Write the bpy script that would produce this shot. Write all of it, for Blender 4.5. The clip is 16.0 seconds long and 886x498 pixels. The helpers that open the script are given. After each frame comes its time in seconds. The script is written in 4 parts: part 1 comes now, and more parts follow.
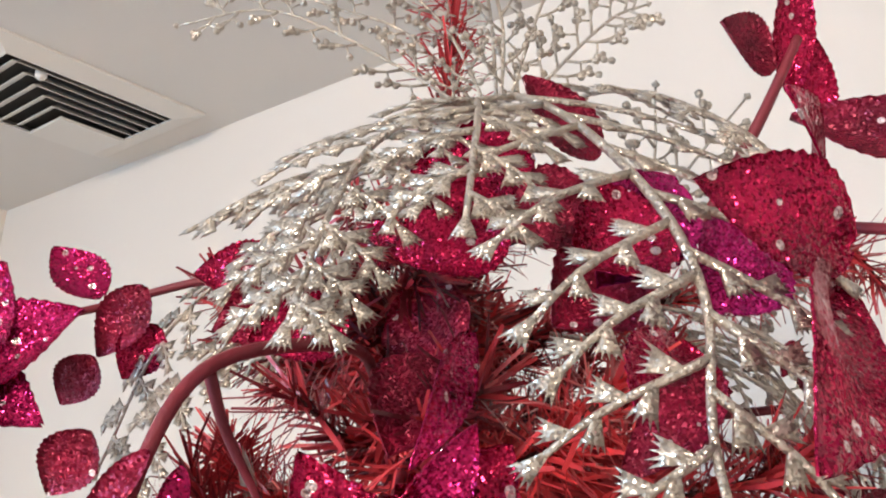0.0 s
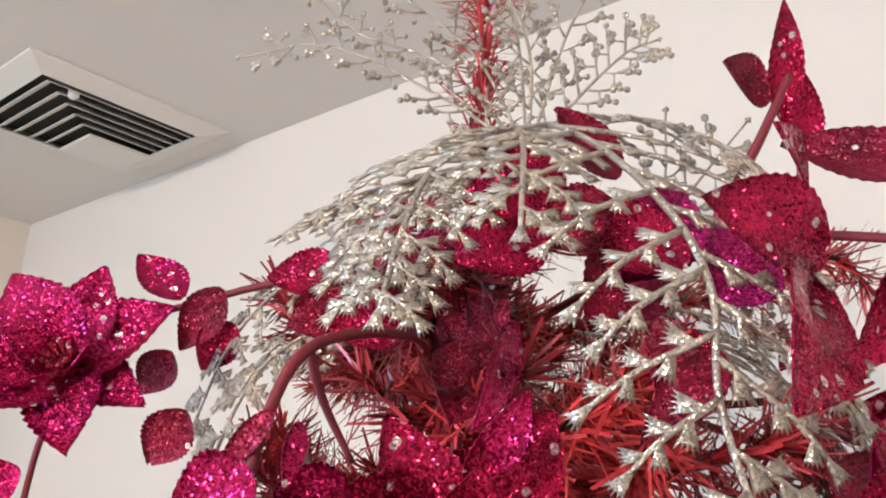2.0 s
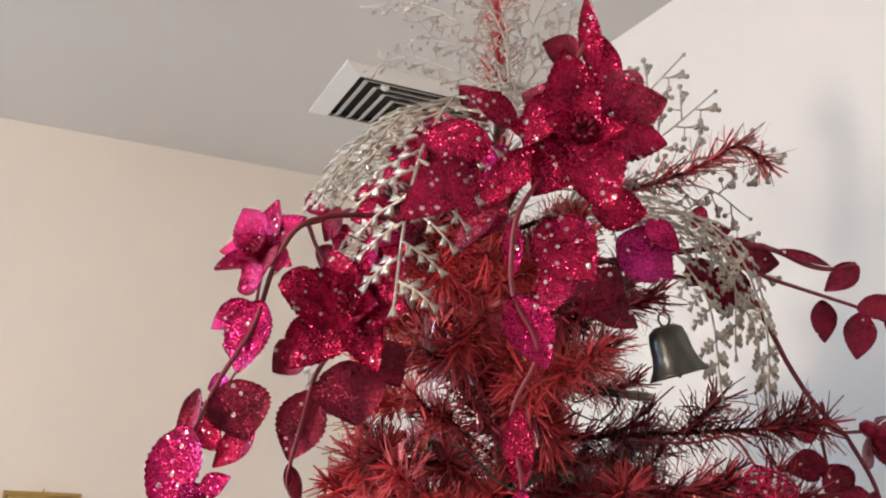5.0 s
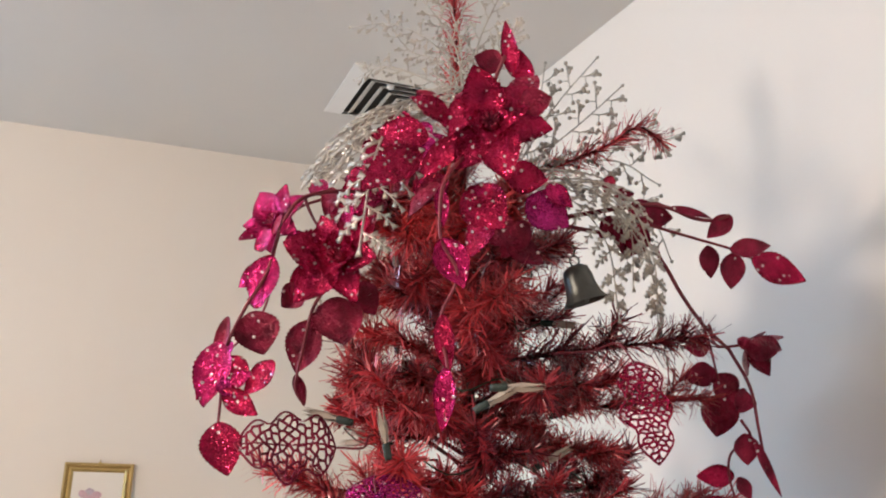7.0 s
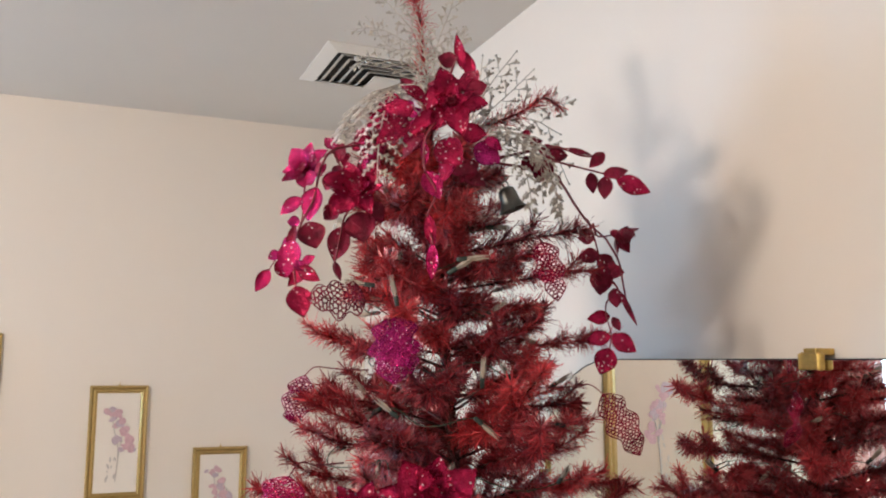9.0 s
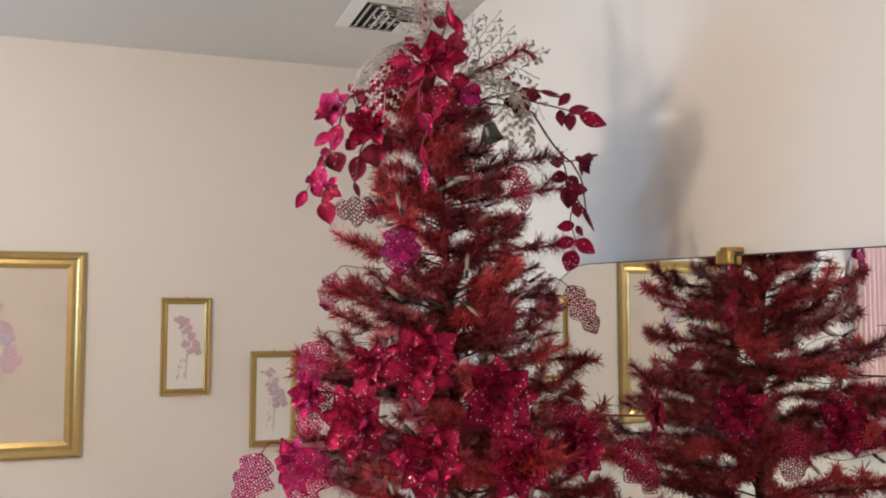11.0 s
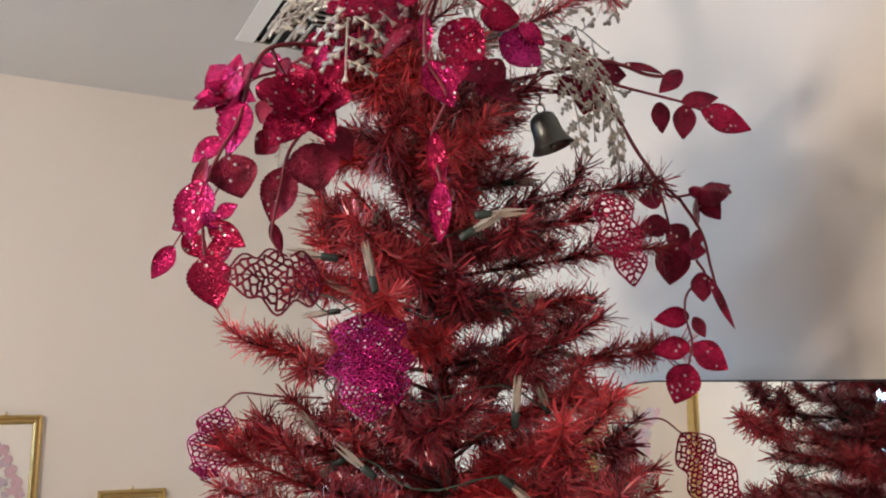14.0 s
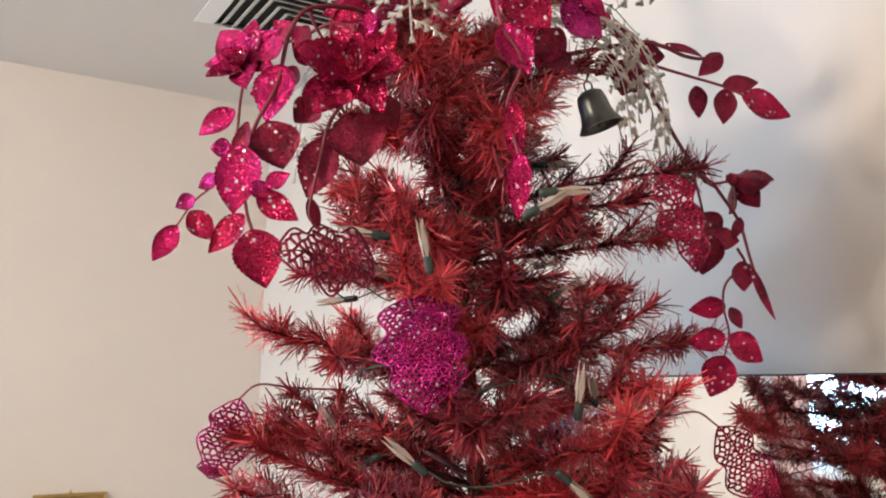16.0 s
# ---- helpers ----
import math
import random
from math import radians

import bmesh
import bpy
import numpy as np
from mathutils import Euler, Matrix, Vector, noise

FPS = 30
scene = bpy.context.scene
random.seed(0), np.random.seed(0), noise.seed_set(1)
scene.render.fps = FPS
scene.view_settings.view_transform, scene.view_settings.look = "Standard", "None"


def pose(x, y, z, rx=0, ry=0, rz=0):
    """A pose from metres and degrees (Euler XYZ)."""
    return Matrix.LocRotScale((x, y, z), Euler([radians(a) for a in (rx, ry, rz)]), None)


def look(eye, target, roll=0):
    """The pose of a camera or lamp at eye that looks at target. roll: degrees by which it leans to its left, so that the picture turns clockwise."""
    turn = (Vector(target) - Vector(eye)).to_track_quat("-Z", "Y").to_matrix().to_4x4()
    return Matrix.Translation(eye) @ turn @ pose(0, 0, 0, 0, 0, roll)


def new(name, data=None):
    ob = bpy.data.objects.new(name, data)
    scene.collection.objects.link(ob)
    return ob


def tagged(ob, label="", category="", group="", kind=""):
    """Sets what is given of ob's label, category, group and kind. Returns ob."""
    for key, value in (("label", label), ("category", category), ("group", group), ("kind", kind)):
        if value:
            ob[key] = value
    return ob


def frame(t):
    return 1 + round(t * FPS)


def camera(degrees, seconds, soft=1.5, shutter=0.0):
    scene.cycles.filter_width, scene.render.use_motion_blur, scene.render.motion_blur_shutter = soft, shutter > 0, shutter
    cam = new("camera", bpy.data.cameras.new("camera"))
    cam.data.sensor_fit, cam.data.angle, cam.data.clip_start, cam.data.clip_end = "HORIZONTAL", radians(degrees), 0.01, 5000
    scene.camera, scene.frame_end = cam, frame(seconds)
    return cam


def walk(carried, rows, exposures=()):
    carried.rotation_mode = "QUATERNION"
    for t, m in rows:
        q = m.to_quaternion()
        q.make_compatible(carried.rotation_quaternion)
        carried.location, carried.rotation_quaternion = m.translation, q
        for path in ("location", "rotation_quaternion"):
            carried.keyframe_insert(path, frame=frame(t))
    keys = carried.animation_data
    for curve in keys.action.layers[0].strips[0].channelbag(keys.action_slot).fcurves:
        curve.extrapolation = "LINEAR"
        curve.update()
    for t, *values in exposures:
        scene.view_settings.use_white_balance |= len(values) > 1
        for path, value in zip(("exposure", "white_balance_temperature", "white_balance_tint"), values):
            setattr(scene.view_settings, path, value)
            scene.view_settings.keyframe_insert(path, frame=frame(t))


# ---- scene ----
cam = camera(54.6, 16.0, soft=2.0)
PATH = [
    (0, (-0.013, 0.189, 1.781), (-1.296, 1.622, 2.331), 3.4),
    (0.5, (-0.003, 0.18, 1.771), (-1.293, 1.599, 2.341), 3.9),
    (1, (-0.001, 0.176, 1.765), (-1.272, 1.607, 2.346), 3.9),
    (1.5, (-0.016, 0.158, 1.76), (-1.274, 1.598, 2.347), 4.0),
    (2, (0.012, 0.133, 1.759), (-1.275, 1.549, 2.339), 3.5),
    (2.5, (0.088, 0.148, 1.752), (-1.311, 1.451, 2.339), 5.2),
    (3, (0.148, 0.184, 1.713), (-1.431, 1.291, 2.243), 8.0),
    (3.1, (0.16, 0.187, 1.717), (-1.458, 1.264, 2.191), 6.9),
    (3.2, (0.166, 0.179, 1.703), (-1.441, 1.265, 2.189), 7.1),
    (5.3, (0.518, 0.197, 1.649), (-1.328, 0.866, 2.029), 4.6),
    (5.5, (0.543, 0.189, 1.637), (-1.301, 0.866, 2.014), 4.3),
    (6, (0.547, 0.154, 1.614), (-1.263, 0.908, 2.008), 3.0),
    (6.5, (0.582, 0.15, 1.608), (-1.235, 0.896, 1.988), 2.8),
    (7, (0.706, 0.188, 1.588), (-1.157, 0.815, 1.956), 3.3),
    (7.5, (0.792, 0.24, 1.576), (-1.098, 0.797, 1.924), 3.2),
    (8, (0.88, 0.221, 1.542), (-1.008, 0.788, 1.878), 2.4),
    (8.5, (1.04, 0.097, 1.486), (-0.815, 0.773, 1.81), 1.1),
    (9, (1.208, -0.044, 1.444), (-0.627, 0.709, 1.706), 0.4),
    (9.5, (1.375, -0.085, 1.435), (-0.475, 0.636, 1.677), 0.2),
    (10, (1.603, -0.072, 1.393), (-0.284, 0.576, 1.525), 0.5),
    (10.2, (1.659, -0.088, 1.383), (-0.232, 0.552, 1.494), 0.4),
    (12.3, (1.37, -0.095, 1.365), (-0.493, 0.624, 1.475), 0.9),
    (12.5, (1.229, -0.107, 1.383), (-0.606, 0.677, 1.516), 0.6),
    (13, (0.97, 0.039, 1.421), (-0.885, 0.742, 1.675), 1.7),
    (13.5, (0.821, 0.128, 1.43), (-1.033, 0.822, 1.714), 1.9),
    (14, (0.663, 0.111, 1.443), (-1.111, 0.978, 1.759), 0.3),
    (14.5, (0.587, 0.086, 1.441), (-1.119, 1.077, 1.77), 0.5),
    (15, (0.569, 0.081, 1.441), (-1.124, 1.097, 1.764), 0.5),
    (15.5, (0.569, 0.052, 1.436), (-1.118, 1.075, 1.764), 0.3),
    (16, (0.544, 0.025, 1.43), (-1.142, 1.051, 1.752), 0.4),
]
walk(cam, [(t, look(eye, target, roll)) for t, eye, target, roll in PATH],
     [(0, 0.36), (2.5, 0.32), (3.2, 0.28), (5.5, 0.25), (7, 0.22), (9, 0.14), (9.5, 0.08), (10.2, -0.06), (12.3, -0.04), (13.2, 0.0), (14.5, 0.13), (15.5, 0.36), (16, 0.36)])

# ---- world and light ----
world = bpy.data.worlds.new("world")
scene.world = world
world.use_nodes = True
wn = world.node_tree.nodes
sky = wn.new("ShaderNodeTexSky")
sky.sky_type, sky.sun_disc, sky.sun_elevation, sky.sun_rotation = "NISHITA", False, radians(40), radians(120)
world.node_tree.links.new(sky.outputs[0], wn["Background"].inputs[0])
wn["Background"].inputs[1].default_value = 0.12

WX, WY, CZ = -2.55, 1.12, 2.5          # picture wall, mirror wall, ceiling
EX, SY = 3.2, -4.2                     # far walls behind the camera
WIN = (-3.4, -2.2, 0.95, 2.15)        # window in the picture wall: y0, y1, z0, z1
LAMP = (0.05, -1.8)


def lamp(name, kind, m, power, colour, size, size_y=0.0):
    d = bpy.data.lights.new(name, kind)
    d.energy, d.color = power, colour
    if kind == "AREA":
        d.shape, d.size, d.size_y = "RECTANGLE", size, size_y
    else:
        d.shadow_soft_size = size
    ob = new(name, d)
    ob.matrix_world = m
    return ob


lamp("window_light", "AREA", look((WX + 0.02, (WIN[0] + WIN[1]) / 2, 1.55), (0.5, 0.2, 1.5)), 106, (0.40, 0.67, 1.0), 1.2, 1.15)
lamp("ceiling_bulb", "POINT", pose(LAMP[0], LAMP[1], 2.36), 125, (1.0, 0.858, 0.738), 0.15)


# ---- materials ----
def mat(name, base, rough=0.6, metal=0.0, var=0.12, scale=6.0, bump=0.1, bscale=120.0, island=0.0, dark=None, spec=0.5):
    """A painted or plain surface with two scales of variation."""
    m = bpy.data.materials.new(name)
    m.use_nodes = True
    nt = m.node_tree
    n, link = nt.nodes, nt.links.new
    b = n["Principled BSDF"]
    b.inputs["Roughness"].default_value, b.inputs["Metallic"].default_value = rough, metal
    b.inputs["Specular IOR Level"].default_value = spec
    tc = n.new("ShaderNodeTexCoord")
    big = n.new("ShaderNodeTexNoise")
    big.inputs["Scale"].default_value, big.inputs["Detail"].default_value = scale, 5
    link(tc.outputs["Object"], big.inputs["Vector"])
    mix = n.new("ShaderNodeMix")
    mix.data_type = "RGBA"
    low = dark if dark else tuple(c * (1 - var) for c in base)
    high = base if dark else tuple(min(1, c * (1 + var)) for c in base)
    mix.inputs["A"].default_value, mix.inputs["B"].default_value = (*low, 1), (*high, 1)
    if island:
        g = n.new("ShaderNodeNewGeometry")
        ma = n.new("ShaderNodeMath")
        ma.operation = "MULTIPLY_ADD"
        ma.inputs[1].default_value, ma.inputs[2].default_value = island, (1 - island) * 0.3
        oi, av, pw = n.new("ShaderNodeObjectInfo"), n.new("ShaderNodeMix"), n.new("ShaderNodeMath")
        av.inputs["Factor"].default_value = 0.5
        pw.operation = "POWER"
        pw.inputs[1].default_value = 1.2
        link(g.outputs["Random Per Island"], av.inputs["A"])
        link(oi.outputs["Random"], av.inputs["B"])
        link(av.outputs["Result"], pw.inputs[0])
        link(pw.outputs[0], ma.inputs[0])
        link(ma.outputs[0], mix.inputs["Factor"])
    else:
        link(big.outputs["Fac"], mix.inputs["Factor"])
    link(mix.outputs["Result"], b.inputs["Base Color"])
    fine = n.new("ShaderNodeTexNoise")
    fine.inputs["Scale"].default_value, fine.inputs["Detail"].default_value = bscale, 4
    link(tc.outputs["Object"], fine.inputs["Vector"])
    bp = n.new("ShaderNodeBump")
    bp.inputs["Strength"].default_value, bp.inputs["Distance"].default_value = bump, 0.002
    link(fine.outputs["Fac"], bp.inputs["Height"])
    link(bp.outputs["Normal"], b.inputs["Normal"])
    return m


def glitter(name, base, deep, metal=0.7, rough=0.22, tilt=1.3, grain=1250.0, flakes=0.0, flake_scale=150.0):
    """Cloth or plastic strewn with glitter: each grain leans its own way."""
    m = bpy.data.materials.new(name)
    m.use_nodes = True
    nt = m.node_tree
    n, link = nt.nodes, nt.links.new
    b = n["Principled BSDF"]
    tc, g = n.new("ShaderNodeTexCoord"), n.new("ShaderNodeNewGeometry")
    v = n.new("ShaderNodeTexVoronoi")
    v.inputs["Scale"].default_value = grain
    link(tc.outputs["Object"], v.inputs["Vector"])
    sub = n.new("ShaderNodeVectorMath")
    sub.operation = "SUBTRACT"
    sub.inputs[1].default_value = (0.5, 0.5, 0.5)
    link(v.outputs["Color"], sub.inputs[0])
    mul = n.new("ShaderNodeVectorMath")
    mul.operation = "SCALE"
    mul.inputs["Scale"].default_value = tilt
    link(sub.outputs[0], mul.inputs[0])
    add = n.new("ShaderNodeVectorMath")
    add.operation = "ADD"
    link(g.outputs["Normal"], add.inputs[0])
    link(mul.outputs[0], add.inputs[1])
    nor = n.new("ShaderNodeVectorMath")
    nor.operation = "NORMALIZE"
    link(add.outputs[0], nor.inputs[0])
    link(nor.outputs[0], b.inputs["Normal"])
    noi = n.new("ShaderNodeTexNoise")
    noi.inputs["Scale"].default_value, noi.inputs["Detail"].default_value = 45, 4
    link(tc.outputs["Object"], noi.inputs["Vector"])
    ramp = n.new("ShaderNodeMapRange")
    ramp.inputs["From Min"].default_value, ramp.inputs["From Max"].default_value = 0.35, 0.65
    link(noi.outputs["Fac"], ramp.inputs["Value"])
    mix = n.new("ShaderNodeMix")
    mix.data_type = "RGBA"
    mix.inputs["A"].default_value, mix.inputs["B"].default_value = (*deep, 1), (*base, 1)
    link(ramp.outputs["Result"], mix.inputs["Factor"])
    out = mix.outputs["Result"]
    if flakes:
        f = n.new("ShaderNodeTexVoronoi")
        f.inputs["Scale"].default_value = flake_scale
        link(tc.outputs["Object"], f.inputs["Vector"])
        sep = n.new("ShaderNodeSeparateColor")
        link(f.outputs["Color"], sep.inputs[0])
        near, some, both = n.new("ShaderNodeMath"), n.new("ShaderNodeMath"), n.new("ShaderNodeMath")
        near.operation, some.operation, both.operation = "LESS_THAN", "LESS_THAN", "MULTIPLY"
        near.inputs[1].default_value, some.inputs[1].default_value = 0.27, flakes
        link(f.outputs["Distance"], near.inputs[0])
        link(sep.outputs[0], some.inputs[0])
        link(near.outputs[0], both.inputs[0])
        link(some.outputs[0], both.inputs[1])
        m2 = n.new("ShaderNodeMix")
        m2.data_type = "RGBA"
        m2.inputs["B"].default_value = (0.85, 0.70, 0.72, 1)
        link(out, m2.inputs["A"])
        link(both.outputs[0], m2.inputs["Factor"])
        out = m2.outputs["Result"]
    link(out, b.inputs["Base Color"])
    b.inputs["Metallic"].default_value, b.inputs["Roughness"].default_value = metal, rough
    return m


def plain(name, base, rough=0.1, metal=0.0, transmission=0.0):
    m = bpy.data.materials.new(name)
    m.use_nodes = True
    b = m.node_tree.nodes["Principled BSDF"]
    b.inputs["Base Color"].default_value = (*base, 1)
    b.inputs["Roughness"].default_value, b.inputs["Metallic"].default_value = rough, metal
    b.inputs["Transmission Weight"].default_value = transmission
    return m


WALL = mat("wall_paint", (0.77, 0.715, 0.65), 0.85, var=0.02, scale=1.5, bump=0.08, bscale=260, spec=0.2)
CEIL = mat("ceiling_paint", (0.72, 0.69, 0.65), 0.9, var=0.02, scale=2, bump=0.15, bscale=180, spec=0.2)
CARPET = mat("carpet", (0.42, 0.35, 0.27), 0.95, var=0.12, scale=30, bump=0.6, bscale=500)
WHITE = mat("white_metal_paint", (0.73, 0.705, 0.66), 0.45, var=0.03, bump=0.02)
# near-black colour that stands in for the shade inside the vent
DUCT_SHADE = mat("duct_shade", (0.035, 0.032, 0.03), 0.9, var=0.3)
GOLD = mat("gold_leaf", (0.52, 0.37, 0.15), 0.32, 0.85, var=0.15, scale=40, bump=0.12, bscale=300)
BRASS = mat("aged_brass", (0.55, 0.38, 0.12), 0.35, 0.9, var=0.3, scale=80, bump=0.2, bscale=250)
PAPER = mat("print_paper", (0.80, 0.76, 0.70), 0.7, var=0.02, scale=5, bump=0.03)
MAT = mat("beige_print", (0.62, 0.53, 0.44), 0.75, var=0.08, scale=6, bump=0.05)
INK_PINK = mat("pink_ink", (0.60, 0.40, 0.45), 0.8, var=0.3, scale=90)
INK_MAUVE = mat("mauve_ink", (0.52, 0.43, 0.50), 0.8, var=0.3, scale=90)
INK_GREY = mat("grey_green_ink", (0.52, 0.50, 0.48), 0.8, var=0.3, scale=90)
MIRROR = plain("mirror_silver", (0.86, 0.87, 0.86), 0.008, 1.0)
EDGE = mat("mirror_edge", (0.05, 0.05, 0.06), 0.25, 0.3)
GLASS = plain("window_glass", (1, 1, 1), 0.0, 0.0, 1.0)
CURTAIN = mat("pink_curtain", (0.72, 0.50, 0.48), 0.85, var=0.08, scale=15, bump=0.2, bscale=400)
CRIMSON = glitter("crimson_glitter", (0.60, 0.014, 0.095), (0.30, 0.005, 0.045), flakes=0.3)
MAGENTA = glitter("magenta_glitter", (0.66, 0.018, 0.17), (0.36, 0.007, 0.075), metal=0.75, flakes=0.22)
PURPLE = glitter("violet_glitter", (0.62, 0.026, 0.25), (0.34, 0.009, 0.11), metal=0.75, flakes=0.15)
WINE = glitter("wine_glitter", (0.36, 0.010, 0.055), (0.15, 0.004, 0.024), metal=0.45, rough=0.38, flakes=0.10)
SILVER = glitter("champagne_silver_glitter", (0.68, 0.62, 0.54), (0.48, 0.44, 0.39), metal=0.6, rough=0.28, tilt=1.2, grain=1500)
STEM = mat("wine_stem", (0.21, 0.022, 0.038), 0.55, var=0.3, scale=60, bump=0.3, bscale=300)
NEEDLE = mat("red_tinsel_needle", (0.93, 0.085, 0.10), 0.30, 0.05, island=1.0, dark=(0.055, 0.003, 0.014), bump=0.0)
BARK = mat("dark_wire_core", (0.08, 0.02, 0.02), 0.7, var=0.3, scale=60)
SILVER_DULL = glitter("dull_silver_glitter", (0.56, 0.53, 0.48), (0.38, 0.36, 0.33), metal=0.5, rough=0.35, tilt=1.0, grain=1500)
BELL = mat("tarnished_metal", (0.12, 0.12, 0.11), 0.32, 0.8, var=0.35, scale=60, bump=0.2, bscale=200)
CORD = mat("green_cord", (0.03, 0.06, 0.035), 0.5, var=0.2)
CLEAR = plain("clear_bulb", (0.95, 0.93, 0.9), 0.05, 0.0, 0.85)
SOCKET = mat("green_socket", (0.035, 0.05, 0.042), 0.45, var=0.2)
TAN = mat("pale_leaf_sleeve", (0.46, 0.37, 0.30), 0.5, var=0.3, scale=80)


# ---- mesh helpers ----
V3 = Vector


class Soup:
    """Verts and faces gathered for one mesh."""

    def __init__(self):
        self.v, self.f = [], []

    def add(self, verts, faces):
        o = len(self.v)
        self.v.extend(tuple(p) for p in verts)
        self.f.extend(tuple(i + o for i in f) for f in faces)

    def box(self, lo, hi):
        (a, b, c), (d, e, f) = lo, hi
        self.add([(a, b, c), (d, b, c), (d, e, c), (a, e, c), (a, b, f), (d, b, f), (d, e, f), (a, e, f)],
                 [(0, 3, 2, 1), (4, 5, 6, 7), (0, 1, 5, 4), (1, 2, 6, 5), (2, 3, 7, 6), (3, 0, 4, 7)])

    def tube(self, pts, r0, r1=None, n=6, cap=True):
        r1 = r0 if r1 is None else r1
        pts = [V3(p) for p in pts]
        rings, up = [], None
        for i, p in enumerate(pts):
            d = (pts[min(i + 1, len(pts) - 1)] - pts[max(i - 1, 0)]).normalized()
            if up is None:
                up = d.orthogonal().normalized()
            up = (up - d * up.dot(d)).normalized()
            side = d.cross(up)
            r = r0 + (r1 - r0) * i / max(1, len(pts) - 1)
            rings.append([p + (up * math.cos(6.2832 * k / n) + side * math.sin(6.2832 * k / n)) * r for k in range(n)])
        verts = [q for ring in rings for q in ring]
        faces = [(i * n + k, i * n + (k + 1) % n, (i + 1) * n + (k + 1) % n, (i + 1) * n + k) for i in range(len(pts) - 1) for k in range(n)]
        if cap:
            faces += [tuple(range(n - 1, -1, -1)), tuple((len(pts) - 1) * n + k for k in range(n))]
        self.add(verts, faces)

    def spike(self, a, d, r):
        """A slim three-sided needle from a along d."""
        u = d.orthogonal().normalized() * r
        w = d.cross(u).normalized() * r
        self.add([a + u, a - 0.5 * u + 0.87 * w, a - 0.5 * u - 0.87 * w, a + d], [(0, 1, 3), (1, 2, 3), (2, 0, 3)])

    def blade(self, a, d, w):
        """A thin flat tinsel strip with a bend and a cut end."""
        n = d.cross(w)
        n *= d.length / (n.length + 1e-9)
        k = 1.5 * ((a.x * 997.0 + a.y * 613.0 + a.z * 389.0) % 1.0 - 0.5)
        m, e = a + d * 0.55 + n * (k * 0.12), a + d + n * (k * 0.42)
        self.add([a - w, a + w, m + w, m - w, e + w * 0.7, e - w * 0.7], [(0, 1, 2, 3), (3, 2, 4, 5)])

    def lathe(self, base, axis, prof, n=16):
        axis = V3(axis).normalized()
        u = axis.orthogonal().normalized()
        w = axis.cross(u)
        verts = [V3(base) + axis * h + (u * math.cos(6.2832 * k / n) + w * math.sin(6.2832 * k / n)) * r for r, h in prof for k in range(n)]
        self.add(verts, [(i * n + k, i * n + (k + 1) % n, (i + 1) * n + (k + 1) % n, (i + 1) * n + k) for i in range(len(prof) - 1) for k in range(n)])


def thing(name, at, label, category, group="", kind=""):
    ob = new(name)
    ob.empty_display_size = 0.05
    ob.location = at
    return tagged(ob, label, category, group, kind)


def place(ob):
    p = V3((0, 0, 0))
    while ob:
        p += ob.location
        ob = ob.parent
    return p


def part(name, soup, material, parent=None, label="", smooth=True, at=None):
    """Links a soup as one mesh object, under a thing or a part."""
    base = V3(at) if at is not None else place(parent) if parent else V3((0, 0, 0))
    me = bpy.data.meshes.new(name)
    me.from_pydata([tuple(V3(p) - base) for p in soup.v], [], soup.f)
    if smooth:
        me.polygons.foreach_set("use_smooth", [True] * len(me.polygons))
    me.materials.append(material)
    me.update()
    ob = new(name, me)
    ob.parent = parent
    ob.location = base - place(parent) if parent else base
    if label:
        ob["label"] = label
    return ob


def bevelled(ob, w=0.003, seg=2):
    b = ob.modifiers.new("bevel", "BEVEL")
    b.width, b.segments, b.limit_method = w, seg, "ANGLE"
    return ob


def spline(pts, n=8):
    """A smooth line through the points."""
    p = [V3(q) for q in pts]
    p = [2 * p[0] - p[1]] + p + [2 * p[-1] - p[-2]]
    out = []
    for i in range(1, len(p) - 2):
        for k in range(n):
            t = k / n
            a, b, c, d = p[i - 1], p[i], p[i + 1], p[i + 2]
            out.append(0.5 * (2 * b + (c - a) * t + (2 * a - 5 * b + 4 * c - d) * t * t + (3 * b - a - 3 * c + d) * t ** 3))
    return out + [p[-2]]


# ---- the room ----
def structure(name, soup, material, label, category, smooth=False):
    return tagged(part(name, soup, material, smooth=smooth), label, category, kind="structure")


